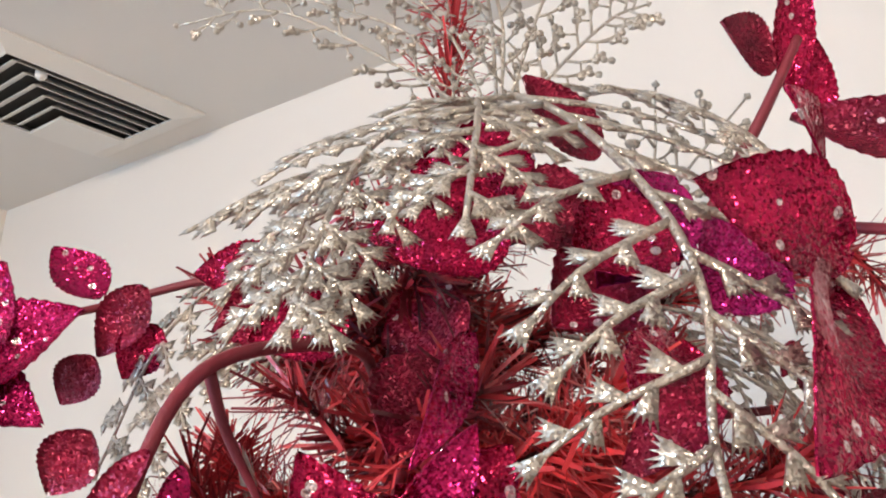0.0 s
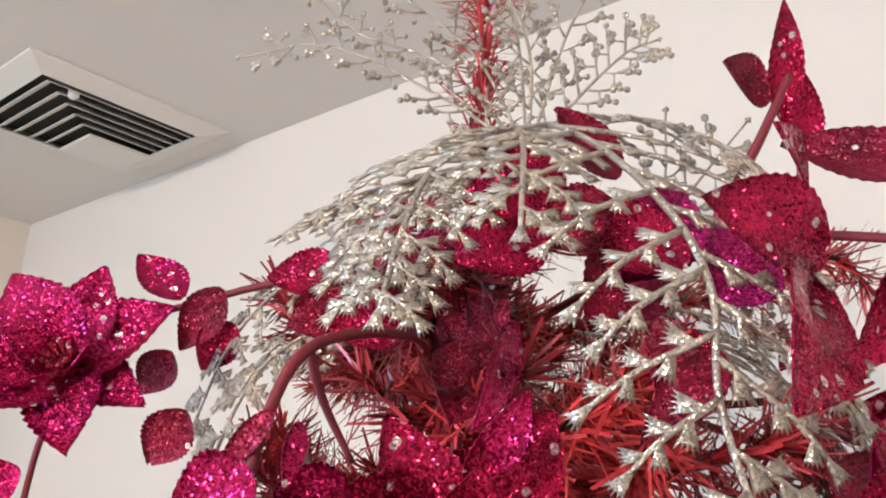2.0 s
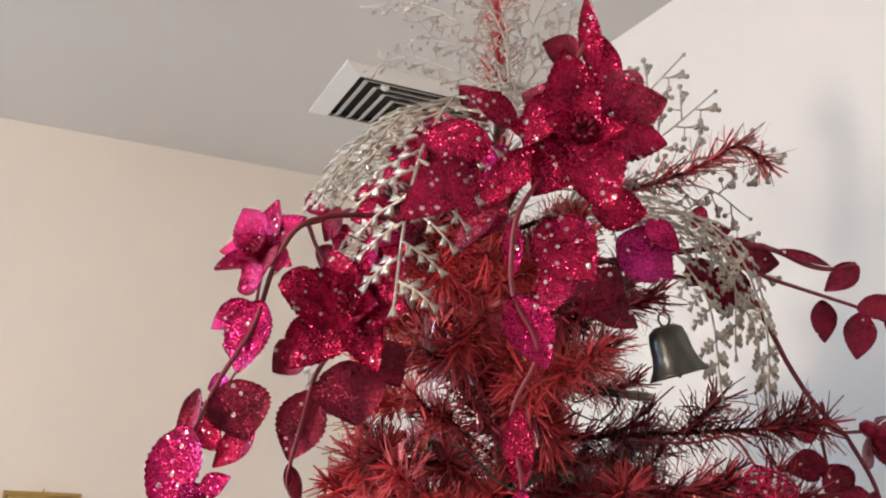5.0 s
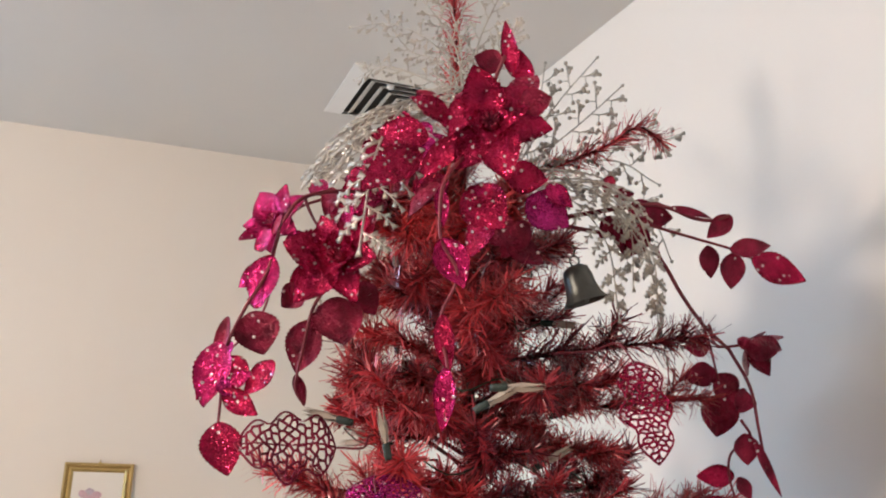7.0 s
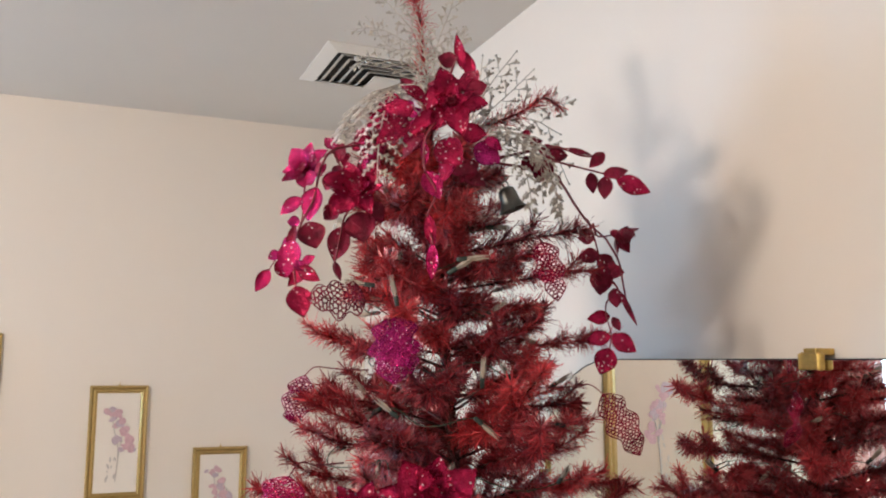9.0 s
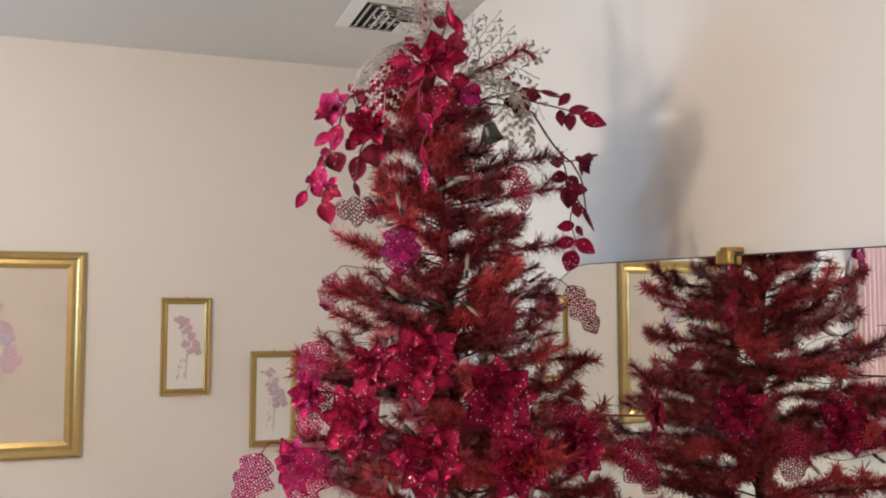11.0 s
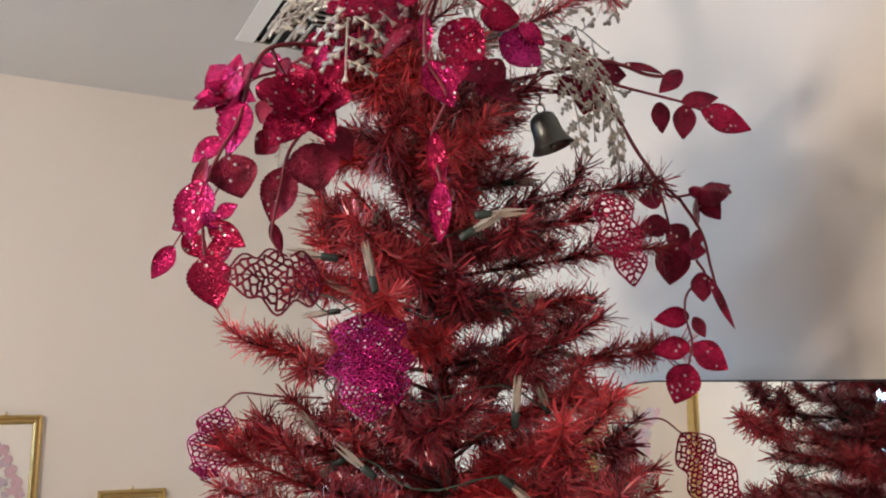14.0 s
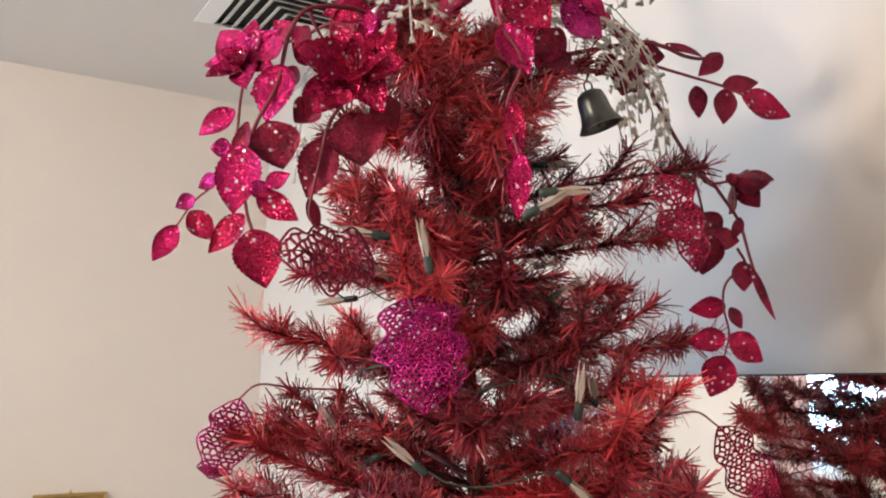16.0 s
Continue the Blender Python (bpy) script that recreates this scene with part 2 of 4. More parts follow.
def room():
    s = Soup(); s.box((WX - 0.15, SY - 0.15, -0.1), (EX + 0.15, WY + 0.15, 0)); structure("floor", s, CARPET, "beige carpeted floor of the room", "floor")
    s = Soup(); s.box((WX - 0.15, SY - 0.15, CZ), (EX + 0.15, WY + 0.15, CZ + 0.12)); structure("ceiling", s, CEIL, "flat off-white painted ceiling with a square air vent", "ceiling")
    s = Soup(); s.box((WX - 0.15, WY, 0), (EX + 0.15, WY + 0.15, CZ)); structure("wall_north", s, WALL, "cream painted wall behind the tree with a mirror", "wall")
    s = Soup(); s.box((WX - 0.15, SY - 0.15, 0), (EX + 0.15, SY, CZ)); structure("wall_south", s, WALL, "plain cream painted wall", "wall")
    s = Soup(); s.box((EX, SY, 0), (EX + 0.15, WY, CZ)); structure("wall_east", s, WALL, "plain cream painted wall", "wall")
    y0, y1, z0, z1 = WIN
    s = Soup()
    s.box((WX - 0.15, y1, 0), (WX, WY, CZ)); s.box((WX - 0.15, SY, 0), (WX, y0, CZ))
    s.box((WX - 0.15, y0, 0), (WX, y1, z0)); s.box((WX - 0.15, y0, z1), (WX, y1, CZ))
    structure("wall_west", s, WALL, "cream painted wall hung with gilt-framed botanical prints", "wall")
    w = thing("window_1", (WX - 0.08, (y0 + y1) / 2, z0), "white window between pink curtains", "window", kind="structure")
    s = Soup()
    x0, x1 = WX - 0.11, WX - 0.05
    s.box((x0, y0, z0), (x1, y0 + 0.05, z1)); s.box((x0, y1 - 0.05, z0), (x1, y1, z1))
    s.box((x0, y0 + 0.05, z0), (x1, y1 - 0.05, z0 + 0.05)); s.box((x0, y0 + 0.05, z1 - 0.05), (x1, y1 - 0.05, z1))
    s.box((x0, y0 + 0.05, 1.53), (x1, y1 - 0.05, 1.57))
    part("window_frame", s, WHITE, w, smooth=False)
    for a, b in ((z0 + 0.05, 1.53), (1.57, z1 - 0.05)):
        s = Soup(); s.box((WX - 0.082, y0 + 0.05, a), (WX - 0.078, y1 - 0.05, b))
        part("pane", s, GLASS, w, smooth=False).visible_shadow = False
    for ya, yb in ((y0 - 0.16, y0 + 0.12), (y1 - 0.12, y1 + 0.16)):
        s, n = Soup(), 40
        vs = []
        for k in range(n + 1):
            y = ya + (yb - ya) * k / n
            x = WX + 0.07 + 0.025 * math.sin(k * 1.1)
            vs += [(x, y, 0.35), (x, y, 2.28), (x + 0.004, y, 0.35), (x + 0.004, y, 2.28)]
        s.add(vs, [q for k in range(n) for q in ((4 * k, 4 * k + 4, 4 * k + 5, 4 * k + 1), (4 * k + 2, 4 * k + 3, 4 * k + 7, 4 * k + 6), (4 * k + 1, 4 * k + 5, 4 * k + 7, 4 * k + 3))])
        tagged(part("curtain", s, CURTAIN, at=(WX + 0.07, (ya + yb) / 2, 0.35)), "pale pink cloth curtain hanging in folds beside the window", "curtain", group="window curtains")
    s = Soup(); s.tube([(WX + 0.07, y0 - 0.25, 2.29), (WX + 0.07, y1 + 0.25, 2.29)], 0.012, n=10)
    for y in (y0 - 0.2, y1 + 0.2):
        s.tube([(WX, y, 2.29), (WX + 0.07, y, 2.29)], 0.008, n=8)
    tagged(part("curtain_rod", s, BRASS, at=(WX, y0 - 0.25, 2.29)), "brass curtain rod on the wall above the window", "curtain rod")


def vent():
    """Square ceiling diffuser: flange, dark sheet as shade in the opening, angled louvres and a corner plate."""
    cx, cy, h = -1.672, 0.848, 0.211
    v = thing("ceiling_vent", (cx, cy, CZ), "white square metal ceiling air vent with dark slots between angled louvres", "air vent")

    def ring(a, b, za, zb, t=0.0):
        s = Soup()
        q = [(-1, -1), (1, -1), (1, 1), (-1, 1)]
        vs = [(cx + x * a, cy + y * a, za) for x, y in q] + [(cx + x * b, cy + y * b, zb) for x, y in q]
        if t:
            vs += [(cx + x * a, cy + y * a, za + t) for x, y in q] + [(cx + x * b, cy + y * b, zb + t) for x, y in q]
        fs = [(k, (k + 1) % 4, 4 + (k + 1) % 4, 4 + k) for k in range(4)]
        if t:
            fs += [(8 + k, 12 + k, 12 + (k + 1) % 4, 8 + (k + 1) % 4) for k in range(4)]
            fs += [(k, 8 + k, 8 + (k + 1) % 4, (k + 1) % 4) for k in range(4)] + [(4 + k, 4 + (k + 1) % 4, 12 + (k + 1) % 4, 12 + k) for k in range(4)]
        s.add(vs, fs)
        return s
    part("flange", ring(h, h - 0.046, CZ - 0.005, CZ - 0.020, 0.004), WHITE, v, smooth=False)
    part("skirt", ring(h, h + 0.0005, CZ - 0.005, CZ - 0.0005), WHITE, v, smooth=False)
    # flat sheet under the ceiling: the unlit hollow behind the louvres, painted dark
    s = Soup(); s.box((cx - h + 0.03, cy - h + 0.03, CZ - 0.003), (cx + h - 0.03, cy + h - 0.03, CZ - 0.001)); part("throat_shade", s, DUCT_SHADE, v, smooth=False)
    ax, ay, side = cx + h - 0.048, cy - h + 0.048, 2 * h - 0.096
    for k in range(5):
        o = 0.014 + 0.034 * k
        s, vs = Soup(), []
        for dz in (0.0, 0.002):
            for q, z in ((o, CZ - 0.021), (o + 0.019, CZ - 0.008)):
                vs += [(ax - q, ay + side, z + dz), (ax - q, ay + q, z + dz), (ax - side, ay + q, z + dz)]
        s.add(vs, [(0, 1, 4, 3), (1, 2, 5, 4), (6, 9, 10, 7), (7, 10, 11, 8), (0, 6, 7, 1), (1, 7, 8, 2), (3, 4, 10, 9), (4, 5, 11, 10)])
        part("louvre", s, WHITE, v, smooth=False)
    s = Soup(); s.box((ax - side, ay + 0.186, CZ - 0.024), (ax - 0.186, ay + side, CZ - 0.018)); part("corner_plate", s, WHITE, v, smooth=False)
    s = Soup(); s.lathe((ax - 0.034, ay + 0.075, CZ - 0.010), (0, 0, -1), [(0.0, 0.0), (0.011, 0.0), (0.011, 0.012), (0.005, 0.018), (0.0, 0.018)], 10); part("damper_knob", s, WHITE, v)


def frame_ring(x, y0, y1, z0, z1, w, depth):
    """A moulded picture frame round the opening, on the wall at x."""
    s = Soup()
    prof = [(0.0, 0.0), (0.0, depth * 0.55), (w * 0.18, depth), (w * 0.36, depth * 0.92), (w * 0.5, depth * 0.55), (w * 0.72, depth * 0.62), (w * 0.9, depth * 0.4), (w, depth * 0.3), (w, 0.0)]
    vs = []
    for a, b in prof:
        vs += [(x + b, y0 + a, z0 + a), (x + b, y1 - a, z0 + a), (x + b, y1 - a, z1 - a), (x + b, y0 + a, z1 - a)]
    s.add(vs, [(4 * i + k, 4 * i + 4 + k, 4 * i + 4 + (k + 1) % 4, 4 * i + (k + 1) % 4) for i in range(len(prof) - 1) for k in range(4)])
    return s


def blot(s, x, y, z, r, squash=1.0, n=10, turn=0.0):
    """A small flat printed petal."""
    pts = []
    for k in range(n):
        a = 6.2832 * k / n
        q = r * (0.85 + 0.25 * random.random())
        u, w = math.cos(a) * q, math.sin(a) * q * squash
        pts.append((x, y + u * math.cos(turn) - w * math.sin(turn), z + u * math.sin(turn) + w * math.cos(turn)))
    s.add([(p[0] - 0.0006, p[1], p[2]) for p in pts] + pts, [tuple(range(n, 2 * n))] + [(k, (k + 1) % n, n + (k + 1) % n, n + k) for k in range(n)])


def picture(y0, y1, z0, z1, w, label, sprig, paper=None):
    p = thing("picture", (WX, (y0 + y1) / 2, z0), label, "picture", group="botanical prints")
    part("frame", frame_ring(WX + 0.001, y0, y1, z0, z1, w, 0.022), GOLD, p, smooth=False)
    s = Soup(); s.box((WX + 0.002, y0 + w * 0.8, z0 + w * 0.8), (WX + 0.006, y1 - w * 0.8, z1 - w * 0.8)); part("print", s, paper or PAPER, p, smooth=False)
    cy, cz, sc = (y0 + y1) / 2, (z0 + z1) / 2, (z1 - z0) * sprig
    a, b, c = Soup(), Soup(), Soup()
    x = WX + 0.0072
    for k in range(30):
        t = random.random()
        yy = cy + (0.24 - 0.42 * t) * sc * 0.6 + random.uniform(-0.11, 0.11) * sc
        zz = cz - 0.12 * sc + 0.62 * t * sc
        blot(a if k % 3 else b, x + k * 0.00012, yy, zz, sc * random.uniform(0.035, 0.075), random.uniform(0.5, 0.9), turn=random.random() * 3)
    for k in range(12):
        t = random.random()
        blot(c, x - 0.0001 - k * 0.00003, cy + (0.02 - 0.1 * t + random.uniform(-0.06, 0.06)) * sc, cz + (0.12 - 0.66 * t) * sc, sc * random.uniform(0.02, 0.045), 0.35, turn=1.2 + random.random() * 0.8)
    for pts in ([(0.0, -0.55), (0.02, -0.1), (-0.05, 0.2), (-0.1, 0.48)], [(0.0, -0.5), (0.05, 0.0), (0.12, 0.2)]):
        s2 = [(x - 0.0006, cy + u * sc, cz + v * sc) for u, v in pts]
        c.tube(spline(s2, 4), sc * 0.008, n=4)
    part("blossom", a, INK_PINK, p, smooth=False); part("blossom", b, INK_MAUVE, p, smooth=False); part("stalk", c, INK_GREY, p, smooth=False)
    s = Soup()
    s.tube([(WX + 0.008 + 0.005 * math.cos(t), cy, z1 + 0.006 + 0.006 * math.sin(t)) for t in [k * 0.7 for k in range(10)]], 0.0013, n=5)
    s.box((WX, cy - 0.004, z1 - 0.002), (WX + 0.012, cy + 0.004, z1 + 0.003))
    part("hanging_ring", s, BRASS, p)


def mirror():
    x0, x1, z0, z1, r, y = -0.83, 1.03, 0.55, 1.452, 0.33, WY - 0.03
    out = []
    for cx, cz, a0 in ((x1 - r, z1 - r, 0), (x0 + r, z1 - r, 90), (x0 + r, z0 + r, 180), (x1 - r, z0 + r, 270)):
        out += [(cx + r * math.cos(radians(a0 + k * 9)), cz + r * math.sin(radians(a0 + k * 9))) for k in range(11)]
    n = len(out)
    m = thing("wall_mirror", ((x0 + x1) / 2, WY, z0), "frameless wall mirror with rounded corners and a brass clip", "mirror")
    lean = lambda a, b: y + (a - 0.13) * math.tan(radians(1.25)) - (b - z1) * math.tan(radians(0.3))
    s = Soup(); s.add([(a, lean(a, b), b) for a, b in out], [tuple(range(n))]); part("glass", s, MIRROR, m, smooth=False)
    s = Soup()
    big = [((a - (x0 + x1) / 2) * 1.003 + (x0 + x1) / 2, (b - (z0 + z1) / 2) * 1.006 + (z0 + z1) / 2) for a, b in out]
    s.add([(a, lean(a, b) - 0.0005, b) for a, b in out] + [(a, lean(a, b), b) for a, b in big] + [(a, WY, b) for a, b in big],
          [(k, (k + 1) % n, n + (k + 1) % n, n + k) for k in range(n)] + [(n + k, n + (k + 1) % n, 2 * n + (k + 1) % n, 2 * n + k) for k in range(n)])
    part("edge", s, EDGE, m, smooth=False)
    s = Soup()
    s.box((0.080, y - 0.016, z1 - 0.016), (0.118, y - 0.002, z1 + 0.012)); s.box((0.085, y - 0.012, z1 + 0.008), (0.113, WY, z1 + 0.02))
    for a in (0.080, 0.118):
        s.lathe((a, y - 0.009, z1 - 0.016), (0, 0, 1), [(0.0, -0.002), (0.008, 0.0), (0.008, 0.026), (0.0, 0.03)], 8)
    bevelled(part("clip", s, BRASS, m, "small ornate brass clip", smooth=False), 0.002)


def ceiling_lamp():
    c = thing("ceiling_light", (LAMP[0], LAMP[1], CZ), "white round ceiling light fitting that is switched on", "ceiling light")
    s = Soup(); s.lathe((LAMP[0], LAMP[1], CZ), (0, 0, -1), [(0.0, 0.0), (0.09, 0.0), (0.09, 0.02), (0.03, 0.03), (0.0, 0.03)], 24); part("canopy", s, WHITE, c)


room(); vent(); mirror(); ceiling_lamp()
picture(-0.026, 0.197, 0.89, 1.342, 0.03, "small gilt-framed print of a pink flower sprig on the cream wall", 0.62)
picture(0.383, 0.605, 0.635, 1.087, 0.03, "small gilt-framed print of a mauve flower sprig, lower on the wall", 0.62)
picture(-1.06, -0.352, 0.632, 1.545, 0.075, "large gilt-framed botanical print with a pale beige ground", 0.5, MAT)


# ---- the tree ----
TX, TY = -0.34, 0.64


def axis(z):
    """The trunk leans a little: its place at height z."""
    return TX, TY - 0.075 * max(0.0, z - 1.2) - 0.03 * z / 2


def needles(s, pts, length, per_m, lean=0.6, r=0.0009):
    """Needles all round a twig, leaning to its tip."""
    for a, b in zip(pts, pts[1:]):
        d = b - a
        t = d.normalized()
        u = t.orthogonal().normalized()
        w = t.cross(u)
        for _ in range(max(1, int(d.length * per_m))):
            g = random.random() * 6.2832
            out = u * math.cos(g) + w * math.sin(g)
            dirn = (out + t * random.uniform(-0.15, lean * 1.9) + V3((random.gauss(0, 0.30), random.gauss(0, 0.30), random.gauss(0, 0.30)))).normalized()
            s.blade(a + d * random.random(), dirn * (length * random.uniform(0.5, 1.3)), (out.cross(t) + out * random.uniform(-0.8, 0.8)).normalized() * r * random.uniform(0.6, 1.25))


def bough(tree, pts, length, per_m, twigs=0, twig_len=0.1, r=0.0010):
    line = spline(pts, 4)
    core = Soup()
    core.tube(line, 0.0030, 0.0014, 5)
    tuft = Soup()
    needles(tuft, line[len(line) // 6:], length, per_m, r=r)
    needles(tuft, [line[-2], line[-1]], length * 0.8, per_m * 0.4, 1.0, r)
    ax = (line[-1] - line[0]).normalized()
    for k in range(twigs):
        i = int(len(line) * (0.30 + 0.62 * k / max(1, twigs)))
        side = ax.cross(V3((0, 0, 1))) * (1 if k % 2 else -1)
        d = (ax * 0.8 + side * random.uniform(0.3, 1.0) + V3((0, 0, random.uniform(-0.35, 0.5)))).normalized()
        q = [line[i], line[i] + d * twig_len * 0.5, line[i] + d * twig_len + V3((0, 0, 0.012))]
        if q[2].y > WY - 0.07:
            continue
        core.tube(q, 0.0018, 0.001, 4)
        needles(tuft, q, length, per_m, 0.7, r)
    br = part("branch", core, BARK, tree)
    part("needles", tuft, NEEDLE, br, smooth=False)


def christmas_tree():
    t = thing("christmas_tree", (*axis(0), 0), "burgundy artificial Christmas tree with red tinsel needles beside the wall", "christmas tree")
    s = Soup(); s.tube([(*axis(z), z) for z in (0.1, 0.6, 1.2, 1.6, 2.02)], 0.018, 0.006, 10); part("trunk", s, BARK, t)
    s = Soup()
    bx, by = axis(0.1)
    for k in range(4):
        a = 0.5 + k * 1.5708
        s.tube([(bx, by, 0.16), (bx + 0.16 * math.cos(a), by + 0.16 * math.sin(a), 0.09), (bx + 0.30 * math.cos(a), by + 0.30 * math.sin(a), 0.012)], 0.012, 0.010, 8)
    s.tube([(bx, by, 0.05), (bx, by, 0.4)], 0.024, n=10)
    wrap = Soup()
    needles(wrap, [V3((*axis(z), z)) for z in (0.85, 1.2, 1.5, 1.75, 1.95)], 0.040, 3600, 0.5, 0.0010)
    part("needles", wrap, NEEDLE, t, smooth=False)
    part("stand", s, BARK, t, "dark metal tree stand")
    z, k = 0.30, 0
    while z < 1.90:
        cx, cy = axis(z)
        r = 0.175 + 0.37 * (1.69 - z) if z < 1.69 else 0.175 - 0.22 * (z - 1.69)
        n = int(7 + 7 * r) - (1 if 1.44 < z < 1.64 else 0)
        for j in range(n):
            a = 6.2832 * (j + random.uniform(-0.3, 0.3)) / n + k * 0.7
            rr = r * random.uniform(0.70, 1.06)
            c, q = math.cos(a), math.sin(a)
            if cy + rr * q > WY - 0.12:
                rr = (WY - 0.12 - cy) / q
            h = random.uniform(-0.034, 0.034) if z > 1.3 else random.uniform(-0.04, 0.04)
            rise = rr * random.uniform(-0.08, 0.34)
            bend = random.uniform(-0.28, 0.28)
            pts = [(cx + c * 0.01, cy + q * 0.01, z + h - 0.02), (cx + c * rr * 0.45, cy + q * rr * 0.45, z + h + rise * 0.35), (cx + c * rr * 0.8, cy + q * rr * 0.8, z + h + rise * 0.6), (cx + c * rr - q * rr * bend, cy + q * rr + c * rr * bend, z + h + rise + random.uniform(-0.03, 0.03))]
            near = z > 0.72
            bough(t, pts, 0.027 if near else 0.036, 2900 if near else 600, twigs=2 if r < 0.2 else int(2 + 6 * (r - 0.2)) if near else 3, twig_len=0.03 + 0.13 * r, r=0.0010 if near else 0.0018)
        if z > 0.85:
            inner = 3 if 1.44 < z < 1.64 else 4
            for j in range(inner):
                a = 6.2832 * (j + random.random()) / inner
                rr = r * random.uniform(0.35, 0.6)
                bough(t, [(cx, cy, z + 0.02), (cx + rr * 0.5 * math.cos(a), cy + rr * 0.5 * math.sin(a), z + 0.035), (cx + rr * math.cos(a), cy + rr * math.sin(a), z + random.uniform(0.02, 0.08))], 0.027, 2800)
        z += 0.092 if z > 1.3 else 0.076 if z > 0.85 else 0.10
        k += 1
    x, y = axis(2.0)
    bough(t, [(x, y, 1.92), (x + 0.01, y - 0.01, 2.05), (x + 0.012, y - 0.02, 2.14), (x - 0.01, y - 0.04, 2.20)], 0.030, 2600)
    for dx, dy, dz in ((0.07, 0.05, 0.02), (-0.07, 0.04, 0.03), (0.02, -0.09, 0.0)):
        bough(t, [(x, y, 1.90), (x + dx * 0.6, y + dy * 0.6, 1.92 + dz * 0.5), (x + dx, y + dy, 1.92 + dz)], 0.026, 1500)
    for tip in ((-0.19, 0.80, 1.61), (-0.12, 0.745, 1.675), (-0.23, 0.865, 1.485), (-0.42, 0.34, 1.49), (-0.24, 0.40, 1.805), (-0.19, 0.425, 1.79), (-0.13, 0.485, 1.785), (-0.28, 0.39, 1.60), (-0.09, 0.62, 1.62), (-0.10, 0.50, 1.70), (-0.16, 0.43, 1.72), (-0.12, 0.56, 1.76), (-0.26, 0.42, 1.86)):
        u, w = axis(tip[2])
        bough(t, [(u, w, tip[2] - 0.03), (u + (tip[0] - u) * 0.5, w + (tip[1] - w) * 0.5, tip[2] - 0.012), (u + (tip[0] - u) * 0.8, w + (tip[1] - w) * 0.8, tip[2] - 0.002), (tip[0] - 0.004, tip[1] + 0.045, tip[2] + 0.012)], 0.028, 2300, 3, 0.05)
    bough(t, [(x, y, 1.85), (-0.27, 0.63, 1.89), (-0.20, 0.69, 1.915), (-0.165, 0.72, 1.938), (-0.150, 0.745, 1.920)], 0.026, 2600)


# ---- glitter leaves, flowers and fronds ----
def leaf_soup(base, tip, normal, width, cup=0.2, droop=0.1, serr=0.035, blunt=0.80, thick=0.0009, point=0.9):
    """A toothed leaf with a folded midrib and real thickness."""
    base, tip = V3(base), V3(tip)
    ax = tip - base
    length = ax.length
    ax.normalize()
    nrm = V3(normal)
    nrm = (nrm - ax * nrm.dot(ax)).normalized()
    side = ax.cross(nrm)
    n, top = 26, []
    wave = random.uniform(0, 6.28)
    for i in range(n + 1):
        u = i / n
        w = 0.5 * width * math.sin(math.pi * (0.015 + 0.975 * u) ** blunt) ** point * (1 + (serr if i % 2 else -serr) * random.uniform(0.6, 1.3))
        bend = -droop * length * (u * u) + 0.035 * length * math.sin(u * 5 + wave)
        for j in (-1, -0.55, 0, 0.55, 1):
            top.append(base + ax * (u * length) + side * (j * w) + nrm * (bend + 0.035 * width * math.sin(4 * u + 3 * j + wave) + cup * w * abs(j) ** 1.3 - (0.06 * w if j == 0 else 0)))
    s = Soup()
    m = len(top)
    fs = [(5 * i + j, 5 * i + j + 1, 5 * i + j + 6, 5 * i + j + 5) for i in range(n) for j in range(4)]
    rim = [5 * i for i in range(n + 1)] + [5 * n + j for j in range(1, 5)] + [5 * i + 4 for i in range(n - 1, -1, -1)] + [3, 2, 1]
    s.add(top + [p - nrm * thick for p in top], fs + [tuple(m + q for q in reversed(f)) for f in fs] + [(rim[k], m + rim[k], m + rim[(k + 1) % len(rim)], rim[(k + 1) % len(rim)]) for k in range(len(rim))])
    return s


def leaf(parent, base, tip, normal, width, material, name="leaf", **kw):
    return part(name, leaf_soup(base, tip, normal, width, **kw), material, parent)


def flower(parent, at, face, size, material, n=6, open_=0.35, inner=4, spin=0.0, heart=None):
    """Petals in two whorls round a dark heart."""
    at, f = V3(at), V3(face).normalized()
    u = f.orthogonal().normalized()
    w = f.cross(u)
    s = Soup()
    for k in range(9):
        a = k * 0.698
        d = (f + (u * math.cos(a) + w * math.sin(a)) * 0.5).normalized()
        s.tube([at, at + d * size * 0.3], 0.0012, 0.0018, 4)
    s.lathe(at - f * 0.008, f, [(0.0, -0.004), (size * 0.12, 0.0), (size * 0.16, 0.008), (size * 0.1, 0.014), (0.0, 0.016)], 10)
    fl = part("flower", s, heart or WINE, parent)
    for k in range(n):
        a = spin + 6.2832 * (k + random.uniform(-0.15, 0.15)) / n
        d = u * math.cos(a) + w * math.sin(a)
        o = open_ + random.uniform(-0.18, 0.18)
        q = (d * math.cos(o) + f * math.sin(o))
        z = size * random.uniform(0.85, 1.1)
        part("petal", leaf_soup(at + d * size * 0.06, at + q * z, f * math.cos(o) - d * math.sin(o), z * random.uniform(0.60, 0.76), cup=0.3, droop=random.uniform(-0.1, 0.3), serr=0.05, point=0.92), material, fl)
    for k in range(inner):
        a = spin + 0.5 + 6.2832 * k / inner
        d = u * math.cos(a) + w * math.sin(a)
        o = open_ + 0.55
        q = (d * math.cos(o) + f * math.sin(o))
        part("petal", leaf_soup(at + d * size * 0.05, at + q * size * 0.62, f * math.cos(o) - d * math.sin(o), size * 0.42, cup=0.35, droop=0.1), material, fl)
    return fl


def stem(parent, pts, r0=0.0028, r1=0.0016, material=None):
    s = Soup()
    s.tube(spline(pts, 7), r0, r1, 7)
    return part("stem", s, material or STEM, parent)


